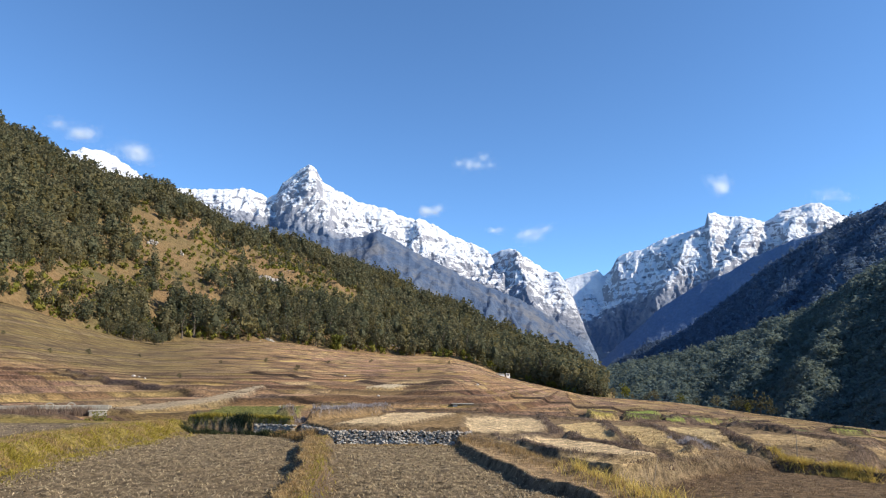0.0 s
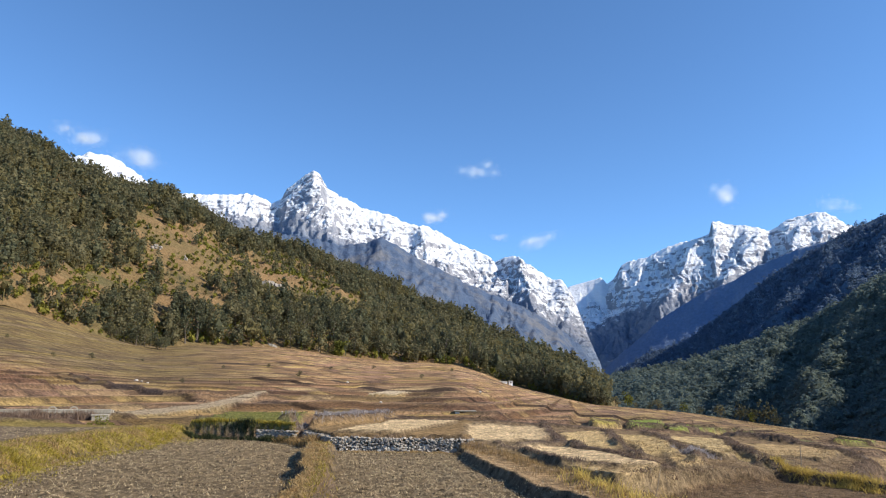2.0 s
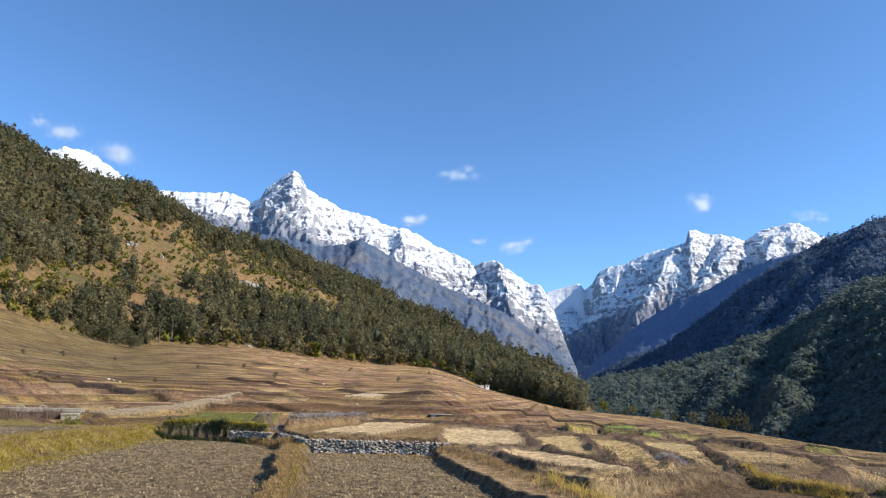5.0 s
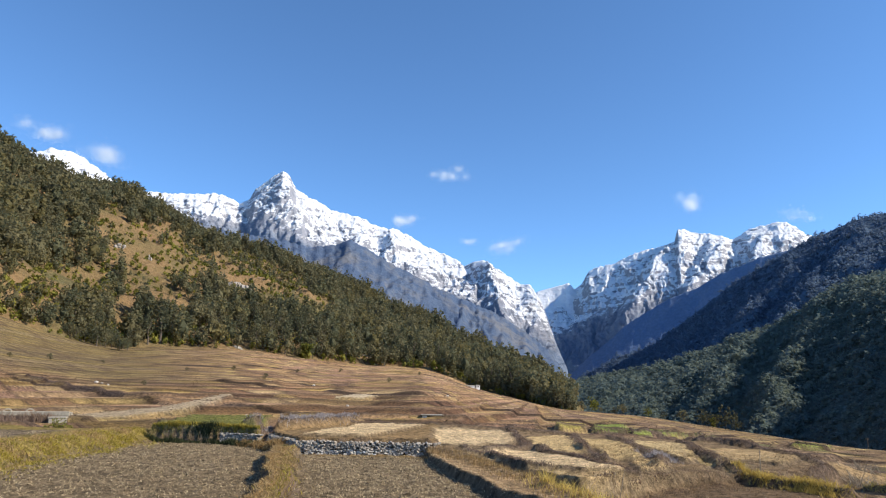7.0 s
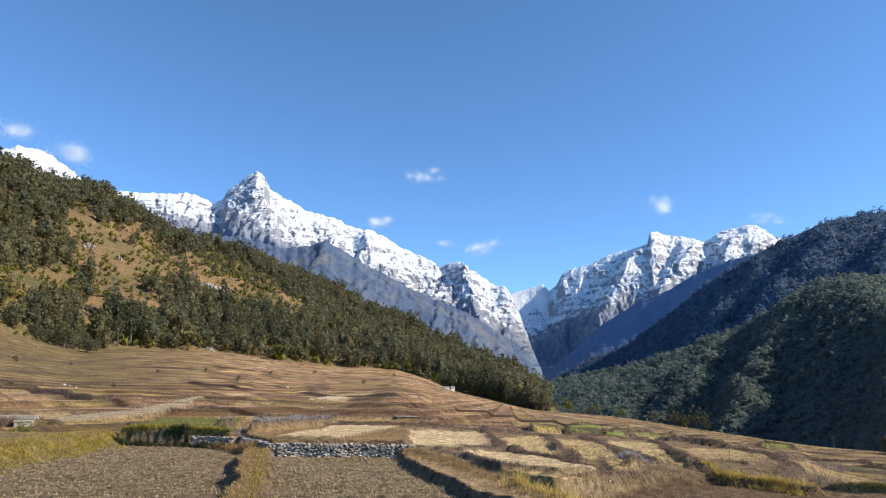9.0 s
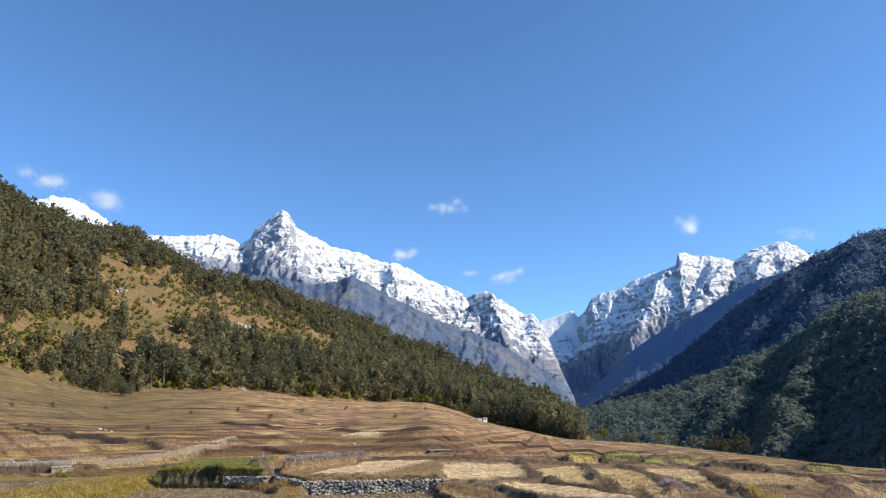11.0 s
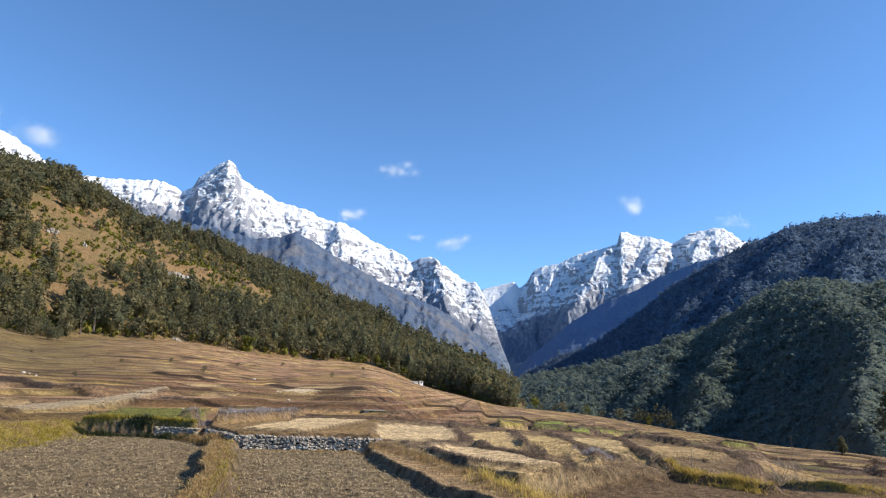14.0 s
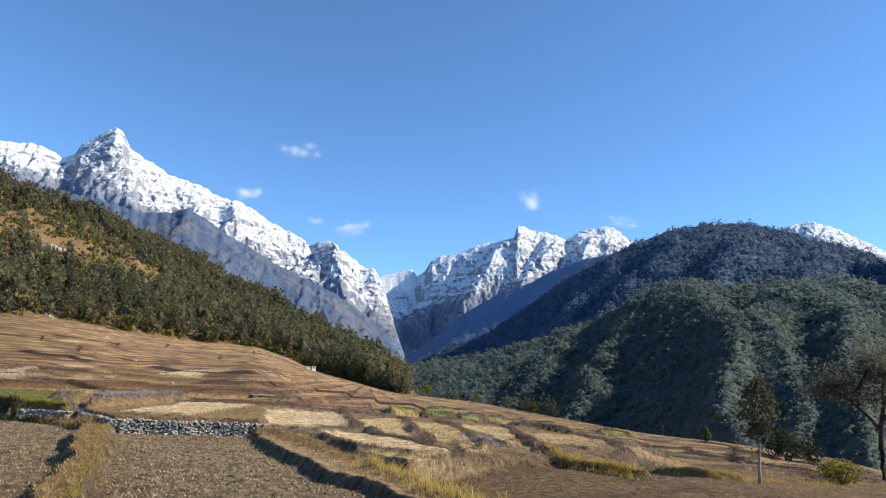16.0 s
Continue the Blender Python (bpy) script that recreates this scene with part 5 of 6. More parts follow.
    # scattered weeds along the far terrace edges
    r, a = 45 * (320 / 45) ** gen.random(26000), np.radians(gen.uniform(-38, 52, 26000))
    x, y = r * np.sin(a), r * np.cos(a)
    e = terrain(x, y)[2]
    _, past = lay(x, y)
    keep = (past < -3) & (gen.random(len(x)) < np.where(e < 0.6, 1.0, 0.2))
    x, y = x[keep], y[keep]
    n, r = len(x), r[keep]
    h = gen.uniform(0.06, 0.18, n) * np.clip(r / 110, 0.7, 1.2)
    v, f = blades(x, y, ground_z(x, y), h, gen.uniform(0.04, 0.12, n) * np.clip(r / 60, 0.7, 1.6), gen.uniform(0.1, 0.9, n), gen)
    tagged(new("terrace_weeds", mesh_of("terrace_weeds", v, f, WEED)), "dry weeds along the far terrace edges", "weeds", kind="stuff")
    x, y = along([(-4.6, 28.2), (-2, 27.9), (0.3, 27.8)], 2600, 0.12, gen)
    grass("wall_grass", x, y, (0.04, 0.13), 0.018, (0.1, 0.8), GRASS_DRY, "dry grass at the foot of the stone wall", seed=61)
    x, y = along([(-8.0, 33.2), (-7.2, 32.4), (-6.2, 30.8), (-5.2, 29.0)], 2600, 0.16, gen)
    grass("wall_weeds", x + 0.1, y, (0.15, 0.5), 0.03, (0.2, 1.0), GRASS_DRY, "dry weeds hiding the corner of the wall", "weeds", seed=66)
    x, y = along([(-29, 39.6), (-24.5, 41.1), (-21.6, 41.9)], 5000, 0.35, gen)
    grass("purple_weeds", x, y, (0.25, 0.6), 0.03, (0.1, 0.6), WEED, "purplish-brown weeds beside the concrete channel", "weeds", seed=62, tufts=1.5)
    # turned clods and bits of straw on the ploughed soil
    xs, ys = [], []
    for height, cover, corners in PLOTS:
        if cover == PLOUGH:
            x, y = inside_plot(corners, 9000, gen, 0.1)
            xs.append(x), ys.append(y)
    x, y = cat(xs), cat(ys)
    z = ground_z(x, y)
    n = len(x)
    octa = np.array([(1, 0, 0), (-1, 0, 0), (0, 1, 0), (0, -1, 0), (0, 0, 0.8), (0, 0, -0.8)], float)
    of = np.array([(0, 2, 4), (2, 1, 4), (1, 3, 4), (3, 0, 4), (2, 0, 5), (1, 2, 5), (3, 1, 5), (0, 3, 5)])
    s = (0.010 + 0.04 * gen.random(n) ** 3)[:, None, None]
    v = np.stack([x, y, z + 0.01], -1)[:, None, :] + (octa[None] + gen.normal(size=(n, 6, 3)) * 0.3) * s
    f = (of[None] + (np.arange(n) * 6)[:, None, None]).reshape(-1, 3)
    tagged(new("soil_clods", mesh_of("soil_clods", v.reshape(-1, 3), f, CLOD)), "grey-brown clods of ploughed soil", "soil", kind="stuff")
    k = np.tile(gen.permutation(n)[:10500], 2)
    x, y = x[k] + gen.normal(0, 0.2, len(k)), y[k] + gen.normal(0, 0.2, len(k))
    v, f = blades(x, y, ground_z(x, y) + 0.04, gen.uniform(0.025, 0.075, len(k)), gen.uniform(0.007, 0.018, len(k)), gen.uniform(0.8, 3.0, len(k)), gen)
    tagged(new("straw_litter", mesh_of("straw_litter", v, f, LITTER)), "pale bits of straw strewn on ploughed soil", "straw", kind="stuff")


CLOD = varied("dry_clod", (0.24, 0.18, 0.105), (0.11, 0.08, 0.048), 2.0, relief=0.005)
sow_fields()


# ---- single trees and bushes by the fields ----
def at_ground(x, y, sink=0.0):
    return float(ground_z(np.array([x]), np.array([y]))[0]) - sink


def make_young_tree(x, y):
    gen = np.random.default_rng(71)
    base = tagged(new("young_tree"), "slender young tree with an oval dark leafy crown", "tree")
    base.location = (x, y, at_ground(x, y))
    bm = bmesh.new()
    ribbon(bm, [(0, 0, -0.2), (0.03, 0, 0.8), (0.1, 0, 1.6), (0.1, 0.02, 2.6), (0.16, 0, 4.3)], [0.085, 0.06, 0.05, 0.04, 0.012], 7)
    part("trunk", bm, PALE_BARK, base, "pale grey slender trunk", True)
    for i in range(9):
        h = 1.5 + i * 0.3
        a = i * 2.4
        out = 0.8 - 0.06 * abs(i - 4)
        bm = bmesh.new()
        ribbon(bm, [(0.1, 0, h), (0.1 + 0.5 * out * math.cos(a), 0.5 * out * math.sin(a), h + 0.25), (0.1 + out * math.cos(a), out * math.sin(a), h + 0.62)], [0.025, 0.018, 0.006], 5)
        part("branch", bm, BARK, base, shade=True)
    n = 1300
    k = gen.random(n)
    h = 2.05 + 2.55 * k
    wide = 1.2 * np.sin(np.pi * np.clip(k * 0.9 + 0.06, 0, 1)) ** 0.6 * (0.75 + 0.5 * vnoise(h * 2.2, h * 0 + 3, 5))
    a, q = gen.uniform(0, 6.28, n), gen.random(n) ** 0.45
    p = np.stack([0.12 + np.cos(a) * q * wide, np.sin(a) * q * wide, h + gen.normal(0, 0.08, n)], -1)
    v, f = leaf_quads(p, 0.17, gen)
    crown = new("crown", mesh_of("crown", v, f, LEAF_TREE))
    crown.parent = base
    low = np.stack([0.1 + gen.normal(0, 0.13, 70), gen.normal(0, 0.13, 70), gen.uniform(1.3, 2.7, 70)], -1)
    v, f = leaf_quads(low, 0.14, gen)
    shoots = new("stem_shoots", mesh_of("stem_shoots", v, f, LEAF_TREE))
    shoots.parent = base


def make_umbrella_tree(x, y):
    """A big old tree: forked trunk, spreading limbs, flat layered crown."""
    gen = np.random.default_rng(72)
    base = tagged(new("umbrella_tree"), "large tree with forked trunk and flat spreading crown", "tree")
    base.location = (x, y, at_ground(x, y, 0.1))
    base.scale = (0.94, 0.94, 0.94)
    # the tree leans its crown across the view
    right = Vector((math.cos(radians(48)), -math.sin(radians(48)), 0))
    ahead = Vector((math.sin(radians(48)), math.cos(radians(48)), 0))

    def at(u, h, w=0.0):
        return right * (u * 0.66) + ahead * w + Vector((0, 0, h))

    bm = bmesh.new()
    ribbon(bm, [at(0, -0.3), at(0.02, 1.2), at(-0.02, 2.6), at(0.1, 4.0), at(0.25, 4.8)], [0.36, 0.26, 0.22, 0.2, 0.18], 9)
    part("trunk", bm, DARK_BARK, base, "dark upright trunk", True)
    ends = []
    forks = [((0.1, 4.0), (-0.9, 4.9), (-1.9, 5.6), (-2.3, 7.2), (-2.9, 8.6)), ((-1.9, 5.6), (-2.8, 6.2), (-3.7, 6.6), (-4.6, 7.0), (-5.4, 7.2)), ((0.2, 4.7), (0.6, 6.0), (0.5, 7.2), (1.0, 8.4), (1.2, 9.6)),
             ((0.3, 4.8), (1.4, 5.6), (2.4, 6.6), (3.2, 7.6), (4.0, 8.6)), ((-2.2, 6.8), (-1.6, 7.8), (-1.0, 8.5), (-0.6, 9.3), (-0.4, 9.9)), ((1.4, 5.6), (2.6, 5.9), (3.8, 6.4), (4.8, 6.8), (5.4, 7.4))]
    for i, line in enumerate(forks):
        w = gen.uniform(-1.6, 1.6)
        pts = [at(u, h, w * j / 4) for j, (u, h) in enumerate(line)]
        bm = bmesh.new()
        ribbon(bm, pts, [0.17, 0.14, 0.11, 0.07, 0.03], 7)
        limb = part("limb", bm, DARK_BARK, base, shade=True)
        ends.append(pts)
        for j in (2, 3, 4):
            for _ in range(3):
                d = Vector((gen.normal(), gen.normal(), abs(gen.normal()) * 0.45)) * 0.9
                bm = bmesh.new()
                ribbon(bm, [pts[j], pts[j] + d * 0.6 + Vector((0, 0, 0.1)), pts[j] + d * 1.3], [0.04, 0.025, 0.008], 4)
                part("twig", bm, DARK_BARK, limb)
    pads = []
    for pts in ends:
        for j, m in ((2, 2), (3, 5), (4, 6)):
            for _ in range(m):
                pads.append(pts[j] + Vector((gen.normal() * 0.9, gen.normal() * 0.9, gen.normal() * 0.45 - 0.05)))
    p = np.concatenate([np.array(c) + gen.normal(size=(120, 3)) * np.array((0.72, 0.72, 0.3)) for c in pads])
    v, f = leaf_quads(p, 0.2, gen, 0.4)
    crown = new("crown", mesh_of("crown", v, f, LEAF_AIRY))
    crown.parent = base
    tagged(crown, "layered dark feathery foliage", kind="stuff")


def make_bush(x, y, height, width, mat, label, seed, leaves=420, leaf=0.16, name="bush"):
    gen = np.random.default_rng(seed)
    base = tagged(new(name), label, "bush")
    base.location = (x, y, at_ground(x, y))
    for i in range(4):
        a = gen.uniform(0, 6.28)
        bm = bmesh.new()
        ribbon(bm, [(0, 0, -0.15), (0.15 * width * math.cos(a), 0.15 * width * math.sin(a), height * 0.4), (0.4 * width * math.cos(a), 0.4 * width * math.sin(a), height * 0.8)], [0.04, 0.03, 0.01], 5)
        part("stem", bm, BARK, base)
    p = crown_points(leaves, height, width, gen, 0.05, 8)
    v, f = leaf_quads(p, leaf, gen)
    crown = new("foliage", mesh_of("foliage", v, f, mat))
    crown.parent = base


DARK_BARK = varied("dark_bark", (0.075, 0.062, 0.05), (0.035, 0.03, 0.025), 6.0, relief=0.02)
PALE_BARK = varied("pale_bark", (0.40, 0.35, 0.29), (0.22, 0.19, 0.16), 6.0, relief=0.01)
make_young_tree(22.4, 26.2)
make_umbrella_tree(46.2, 41.1)
make_bush(31.7, 30.8, 1.3, 1.3, LEAF_YELLOW, "rounded yellow-green bush by the field edge", 81, 1500, 0.13)
make_bush(51.0, 56.0, 2.8, 1.9, LEAF_SHADE, "dark green bush beyond the lower field", 82, 900, 0.26)
make_bush(54.3, 56.5, 2.4, 1.6, LEAF_SHADE, "low dark green bush beyond the lower field", 83, 700, 0.26)
make_bush(67.0, 89.0, 2.0, 0.7, LEAF_FOREST, "single dark bush on the terrace rim", 85, 260, 0.4)
make_bush(35.5, 30.6, 0.7, 0.8, GRASS_GOLD, "small golden shrub at the field edge", 86, 380, 0.12)
make_bush(-19.2, 38.8, 0.7, 0.8, LEAF_BUSH, "small yellow-green bush beside the channel", 87, 420, 0.09)
make_bush(-34.5, 43.0, 0.8, 1.6, LEAF_BUSH, "bright green shrub behind the channel", 88, 420, 0.14)


def plant_rim():
    """Small trees where the terraces end above the gorge."""
    gen = np.random.default_rng(91)
    kits = [tree_kit(4.2, 2.4, 150, 0.6, 600 + i, m, 0.08, 0.0, 3) for i, m in enumerate((LEAF_FOREST, LEAF_BUSH, LEAF_TREE))]
    for az in (12.2, 12.9, 13.8, 14.6, 15.3, 16.4, 17.0, 18.9, 20.1, 21.6, 22.9, 23.4, 24.0, 24.6, 25.3):
        r = float(np.interp(az, RIM[:, 0], RIM[:, 2])) + gen.uniform(-4, 4)
        x, y = r * math.sin(radians(az)), r * math.cos(radians(az))
        k = gen.uniform(0.45, 1.1) * (1.15 if 22 < az < 25 or az < 15 else 0.7)
        i = int(gen.integers(0, 3))
        label = ("small dark green tree on the terrace rim", "small yellow-green tree on the terrace rim", "small brownish tree on the terrace rim")[i]
        stand(kits[i], "rim_tree", pose(x, y, at_ground(x, y), 0, 0, gen.uniform(0, 360)) @ Matrix.Scale(k, 4), label, group="trees on the terrace rim")
    for az, rr in ((-21.0, 120), (-14.5, 190), (-30, 150), (-27.5, 170), (-9.5, 210), (-18, 175), (-24, 200), (-12, 150), (-33, 170), (-6, 240), (0.5, 250), (-2, 180)):
        x, y = rr * math.sin(radians(az)), rr * math.cos(radians(az))
        stand(kits[0], "field_bush", pose(x, y, at_ground(x, y, 0.25), 0, 0, az * 9) @ Matrix.Scale(gen.uniform(0.2, 0.38), 4), "low dark bush on the brown terraces", "bush", "bushes on the terraces")


plant_rim()


# ---- built things ----
def make_channel():
    """A low concrete irrigation channel in cast lengths."""
    base = tagged(new("irrigation_channel"), "pale concrete irrigation channel of low walls", "channel")
    line = [(-33.5, 39.6), (-31.4, 40.3), (-29.3, 41.0), (-27.2, 41.6), (-25.1, 42.2), (-23.0, 42.8), (-20.9, 43.3)]
    for i, ((ax, ay), (bx, by)) in enumerate(zip(line, line[1:])):
        turn = math.degrees(math.atan2(by - ay, bx - ax))
        for off, high in ((0.0, 0.14), (0.7, 0.1)):
            x, y = (ax + bx) / 2 - off * math.sin(radians(turn)), (ay + by) / 2 + off * math.cos(radians(turn))
            bm = bmesh.new()
            block(bm, (2.17, 0.16, 0.7), (x, y, at_ground(x, y) - 0.2 + high * 0.5 + 0.015 * (i % 3)), turn, 0.025)
            part("wall_length", bm, CONCRETE, base)


def make_ring(x, y, radius):
    base = tagged(new("pipe_ring"), "concrete pipe ring standing half-buried by the channel", "pipe", "pipe rings")
    bm = bmesh.new()
    outer, inner = [], []
    for k in range(15):
        a = math.pi * (k / 14 * 1.16 - 0.08)
        for r, d, keep in ((radius, -0.16, outer), (radius, 0.16, outer), (radius * 0.74, -0.16, inner), (radius * 0.74, 0.16, inner)):
            keep.append(bm.verts.new((math.cos(a) * r, d, math.sin(a) * r)))
    for k in range(14):
        o, n = outer[2 * k:2 * k + 4], inner[2 * k:2 * k + 4]
        bm.faces.new((o[0], o[2], o[3], o[1]))
        bm.faces.new((n[0], n[1], n[3], n[2]))
        bm.faces.new((o[0], n[0], n[2], o[2]))
        bm.faces.new((o[1], o[3], n[3], n[1]))
    part("ring", bm, CONCRETE, base)
    base.matrix_world = pose(x, y, at_ground(x, y) + 0.16, 0, 0, 28)
    bm = bmesh.new()
    block(bm, (radius * 2.3, 0.4, 0.6), (0, 0, -0.35), 0, 0.03)
    part("footing", bm, CONCRETE, base)


def make_block(x, y, size, turn, name, label, mat, category):
    base = tagged(new(name), label, category)
    base.matrix_world = pose(x, y, at_ground(x, y), 0, 0, turn)
    bm = bmesh.new()
    block(bm, size, (0, 0, size[2] / 2 - 0.15), 0, 0.04)
    part("body", bm, mat, base)
    bm = bmesh.new()
    block(bm, (size[0] * 1.08, size[1] * 1.08, 0.1), (0, 0, size[2] - 0.1), 0, 0.02)
    part("cap", bm, mat, base)


def make_hut(x, y):
    base = tagged(new("hut"), "long low white hut with a pale sheet roof", "hut")
    base.matrix_world = pose(x, y, at_ground(x, y) + 0.15, 0, 0, 6) @ Matrix.Scale(0.62, 4)
    for w, dx, h, name in ((7.5, -2.0, 0.9, "shed_wall"), (2.4, 4.2, 1.15, "house_wall")):
        bm = bmesh.new()
        block(bm, (w, 3.0, h + 2.4), (dx, 0, h / 2 - 1.2), 0, 0.03)
        wall = part(name, bm, WHITEWASH, base)
        bm = bmesh.new()
        block(bm, (0.8, 0.08, min(1.4, h - 0.25)), (dx, -1.53, min(1.4, h - 0.25) / 2), 0, 0)
        part("door", bm, BARK, wall, "dark wooden door")
        bm = bmesh.new()
        made = bmesh.ops.create_cube(bm, size=1.0, matrix=pose(dx, 0, h + 0.22) @ Matrix.Diagonal((w + 0.5, 3.6, 0.5, 1)))
        for v in made["verts"]:
            if v.co.z > h + 0.2:
                v.co.y *= 0.1
        part("roof", bm, CONCRETE, base, "pale sheet roof")


def make_slab(x, y):
    base = tagged(new("stone_slab"), "pale flat slab resting on low stone piers", "slab")
    base.matrix_world = pose(x, y, at_ground(x, y) - 0.1, 0, 0, 2)
    bm = bmesh.new()
    block(bm, (1.7, 0.8, 0.08), (0, 0, 0.14), 0, 0.02)
    part("slab_top", bm, CONCRETE, base)
    for dx in (-0.58, 0, 0.58):
        bm = bmesh.new()
        block(bm, (0.36, 0.62, 0.5), (dx, 0, -0.15), 0, 0.05)
        part("pier", bm, STONE, base)


def make_pole(x, y, height, name, label, lean=0.0, arm=0.0, r=0.05):
    base = tagged(new(name), label, "post" if arm else "stick")
    base.matrix_world = pose(x, y, at_ground(x, y), 0, lean, 0)
    bm = bmesh.new()
    ribbon(bm, [(0, 0, -0.3), (0.01, 0, height * 0.5), (0, 0.01, height)], [r, r * 0.85, r * 0.6], 7)
    part("pole", bm, BARK if arm else DEADWOOD, base, shade=True)
    if arm:
        bm = bmesh.new()
        block(bm, (arm, 0.06, 0.07), (0, 0, height * 0.82), 0, 0.01)
        part("crossbar", bm, BARK, base)


def make_brush_pile(x, y):
    gen = np.random.default_rng(95)
    base = tagged(new("brush_pile"), "heap of dry grey cut branches on the field", "brush pile")
    base.location = (x, y, at_ground(x, y))
    for i in range(34):
        a, t = gen.uniform(0, 6.28), gen.uniform(0.15, 0.9)
        length = gen.uniform(0.5, 1.2)
        start = Vector((gen.normal() * 0.35, gen.normal() * 0.25, -0.02))
        d = Vector((math.cos(a) * t, math.sin(a) * t, gen.uniform(0.35, 0.9))) * length
        bm = bmesh.new()
        ribbon(bm, [start, start + d * 0.5 + Vector((0, 0, 0.04)), start + d], [0.018, 0.014, 0.005], 4)
        part("branch", bm, DEADWOOD, base)


def stone_mesh(seed):
    gen = np.random.default_rng(seed)
    bm = bmesh.new()
    bmesh.ops.create_cube(bm, size=1.0)
    bmesh.ops.bevel(bm, geom=bm.edges[:], offset=0.16, segments=1, affect="EDGES")
    for v in bm.verts:
        v.co += Vector(gen.normal(0, 0.055, 3))
    bmesh.ops.triangulate(bm, faces=bm.faces[:])
    me = bpy.data.meshes.new("stone")
    bm.to_mesh(me)
    bm.free()
    me.materials.append(STONE)
    return me


def make_boulder(x, y, size, seed, label):
    bm = bmesh.new()
    bmesh.ops.create_icosphere(bm, subdivisions=2, radius=0.5)
    for v in bm.verts:
        v.co *= 1 + 0.35 * noise.noise(v.co * 2.2 + Vector((seed, 0, 0)))
        v.co.z *= 0.7
    ob = part("boulder", bm, STONE)
    ob.matrix_world = pose(x, y, at_ground(x, y) + size * 0.18, 0, 0, seed * 40) @ Matrix.Scale(size, 4)
    tagged(ob, label, "rock", "boulders")


WHITEWASH = varied("whitewash", (0.8, 0.78, 0.74), (0.66, 0.63, 0.58), 0.8, relief=0.005)
DEADWOOD = varied("dead_wood", (0.34, 0.285, 0.21), (0.2, 0.165, 0.12), 5.0, relief=0.004)
make_channel()
make_ring(-24.2, 42.6, 0.25)
make_ring(-23.1, 43.0, 0.25)
make_block(-20.7, 41.6, (0.9, 0.7, 0.4), 18, "concrete_box", "pale concrete sluice box at the channel end", CONCRETE, "box")
make_hut(24.2, 284.0)
make_slab(1.5, 53.0)
make_pole(71.5, 106.9, 1.9, "field_post", "thin wooden post with a crossbar on the terrace", 0, 0.7)
make_pole(12.9, 25.6, 0.95, "stake", "thin upright stake in golden grass", 3, 0, 0.02)
make_pole(3.9, 13.4, 0.85, "stake", "bare dry stalk leaning above the bank", 14, 0, 0.007)
make_pole(4.15, 14.2, 0.7, "stake", "bare dry stalk leaning above the bank", -9, 0, 0.007)
make_pole(-31.5, 41.8, 1.7, "stake", "leaning grey pole behind the channel", 32, 0, 0.035)
make_pole(-33.6, 41.5, 1.3, "stake", "leaning grey pole behind the channel", 22, 0, 0.035)
make_brush_pile(23.4, 35.6)
make_brush_pile(19.6, 30.2)
for bx, by, size, k, label in ((-48.7, 108, 0.9, 1, "pale weathered boulder on a terrace edge"), (-47.2, 106.5, 0.6, 2, "pale weathered boulder on a terrace edge"), (-46, 106, 0.5, 3, "small pale boulder on a terrace edge"),
                               (-13.3, 56.5, 0.5, 4, "small white stone by the green plot"), (-7.0, 75, 0.5, 5, "small pale stone on brown terraces"), (-14.0, 18.2, 0.35, 6, "small pale stone in bank grass"),
                               (35, 36, 0.45, 7, "small white stone on the low field"), (-20, 140, 0.8, 8, "pale boulder on brown terraces"), (6, 120, 0.7, 9, "pale boulder on brown terraces")):
    make_boulder(bx, by, size * 0.7, k, label)


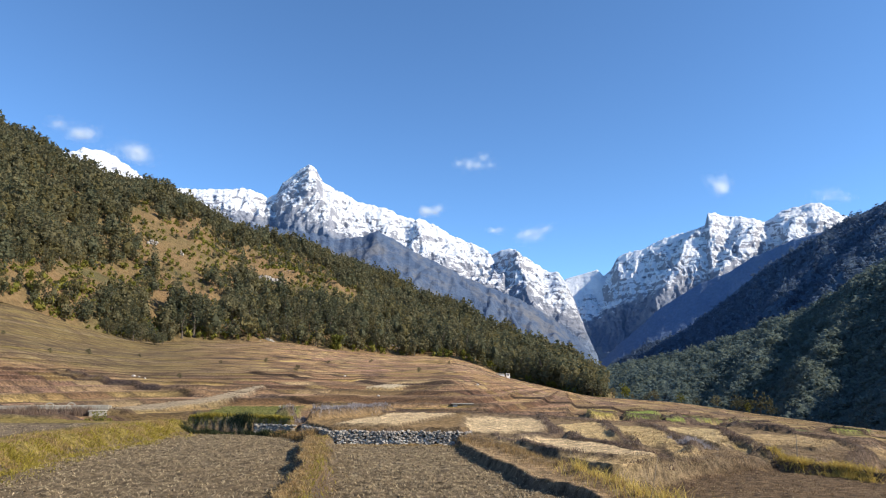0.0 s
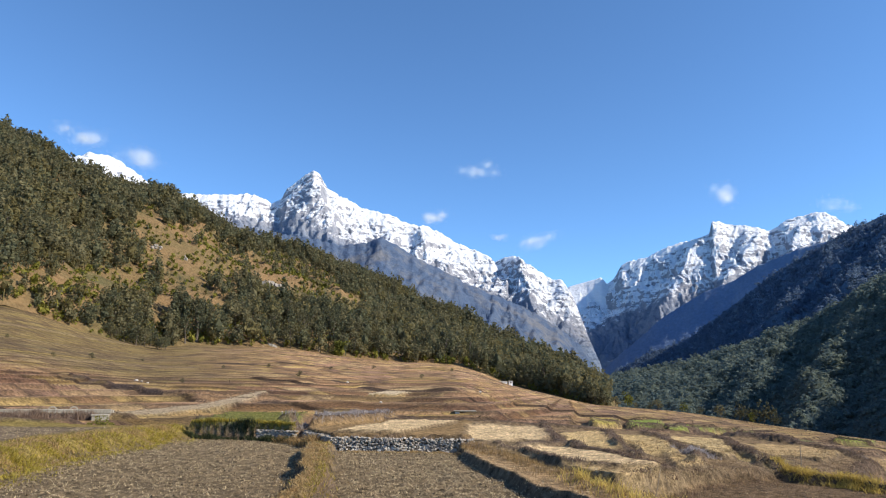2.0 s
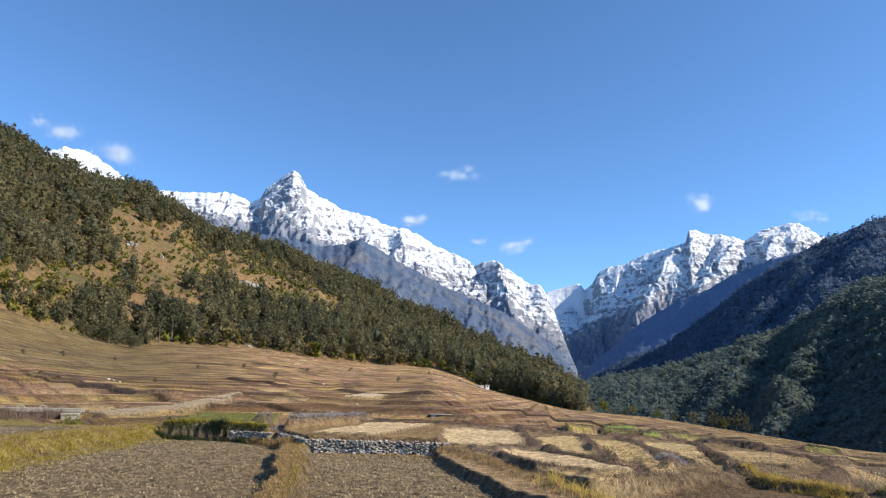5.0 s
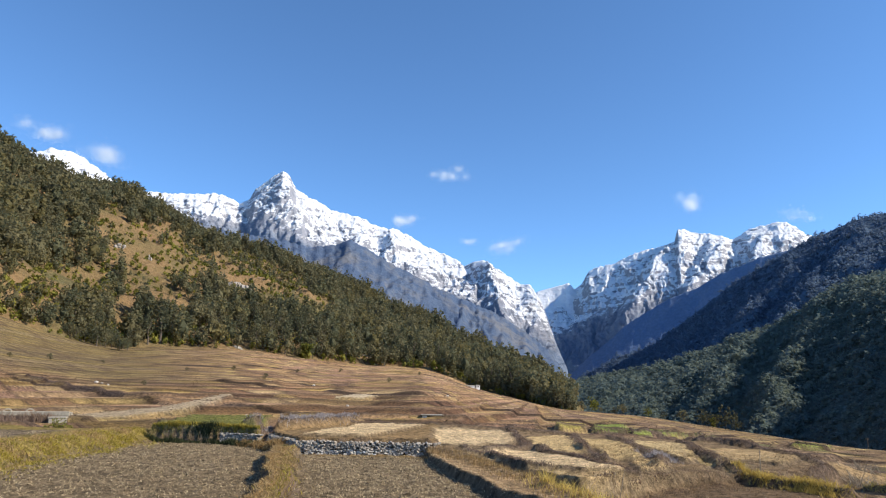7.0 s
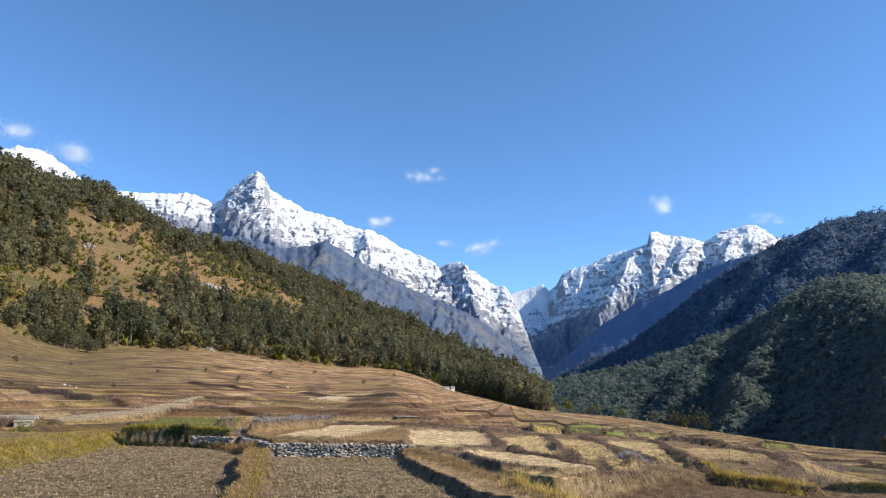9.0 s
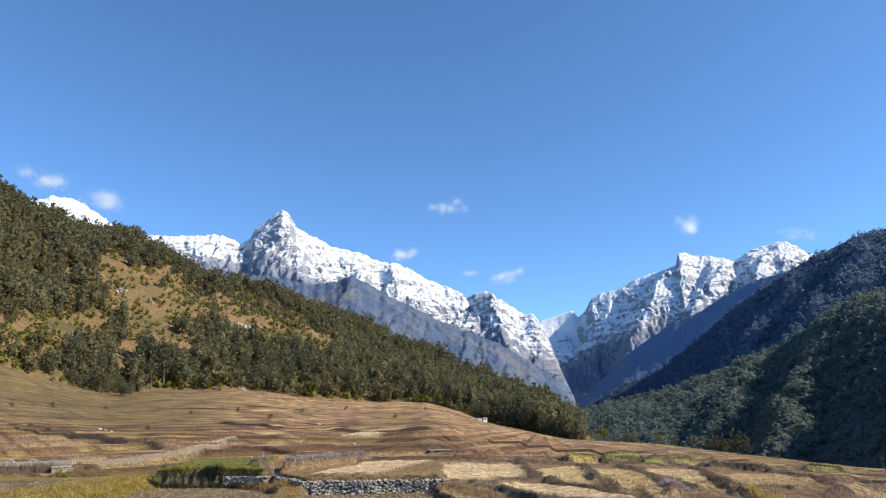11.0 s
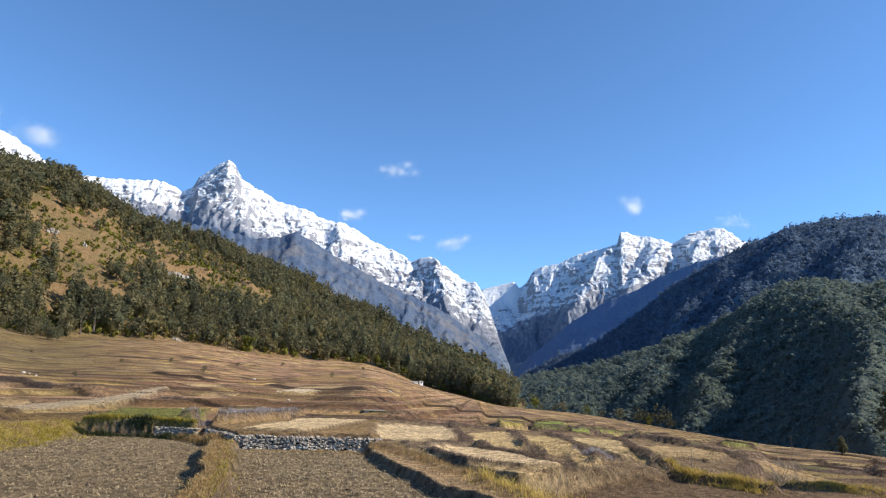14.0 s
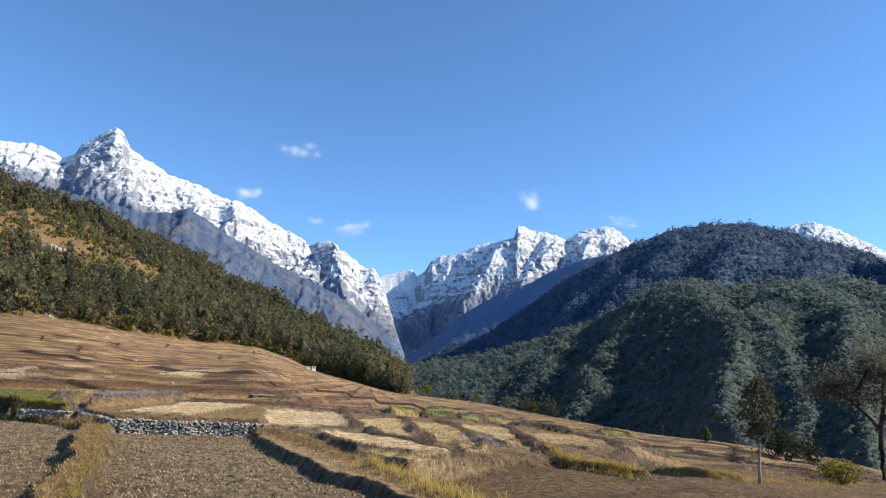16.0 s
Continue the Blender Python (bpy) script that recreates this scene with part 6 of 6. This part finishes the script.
def make_stone_wall():
    """A dry wall of field stones against the terrace step, laid in uneven courses."""
    gen = np.random.default_rng(33)
    base = tagged(new("stone_wall"), "low dry wall of grey field stones holding a terrace", "wall")
    kinds = [stone_mesh(700 + i) for i in range(7)]
    line = np.array([(-9.2, 34.2), (-8.4, 33.6), (-7.2, 32.5), (-6.2, 30.9), (-5.3, 29.2), (-4.4, 28.6), (-2.2, 28.4), (0.3, 28.1), (1.2, 28.6)])
    seg = np.hypot(*np.diff(line, axis=0).T)
    cum = np.concatenate([[0], np.cumsum(seg)])
    reach = np.arange(-1.0, 1.7, 0.04)
    shapes = []
    for me in kinds:
        co, tri = np.zeros(len(me.vertices) * 3), np.zeros(len(me.polygons) * 3, int)
        me.vertices.foreach_get("co", co)
        me.loops.foreach_get("vertex_index", tri)
        shapes.append((co.reshape(-1, 3), tri.reshape(-1, 3)))
    vs, fs, low, count = [], [], 0, 0
    for course in range(8):
        t = gen.uniform(0, 0.15)
        while t < cum[-1]:
            w, h = gen.uniform(0.06, 0.15), gen.uniform(0.05, 0.085)
            k = min(int(np.searchsorted(cum, t, "right")) - 1, len(seg) - 1)
            dx, dy = (line[k + 1] - line[k]) / seg[k]
            nx, ny = -dy, dx
            x, y = line[k] + (line[k + 1] - line[k]) * (t - cum[k]) / seg[k]
            # find the step in the ground behind this place
            zs = ground_z(x + nx * reach, y + ny * reach)
            up = np.nonzero((zs > 0.44) & (reach > -0.8))[0]
            if len(up) and gen.random() > 0.05:
                d = reach[up[0]] - 0.2 + course * 0.022 + gen.normal(0, 0.02)
                kind, spot = int(gen.integers(0, 7)), pose(x + nx * d, y + ny * d, 0.03 + course * 0.066 + gen.normal(0, 0.022), gen.normal(0, 9), gen.normal(0, 14), math.degrees(math.atan2(dy, dx)) + gen.normal(0, 12)) @ Matrix.Diagonal((w, gen.uniform(0.18, 0.3), h, 1))
                if x > -6.5 and count < 300:
                    count += 1
                    ob = new("stone", kinds[kind])
                    ob.parent = base
                    ob.matrix_world = spot
                else:
                    m = np.array(spot)
                    vs.append(shapes[kind][0] @ m[:3, :3].T + m[:3, 3])
                    fs.append(shapes[kind][1] + low)
                    low += len(vs[-1])
            t += w * 0.95
    rest = new("stonework", mesh_of("stonework", np.concatenate(vs), np.concatenate(fs), STONE))
    rest.parent = base
    tagged(rest, kind="stuff")


make_stone_wall()
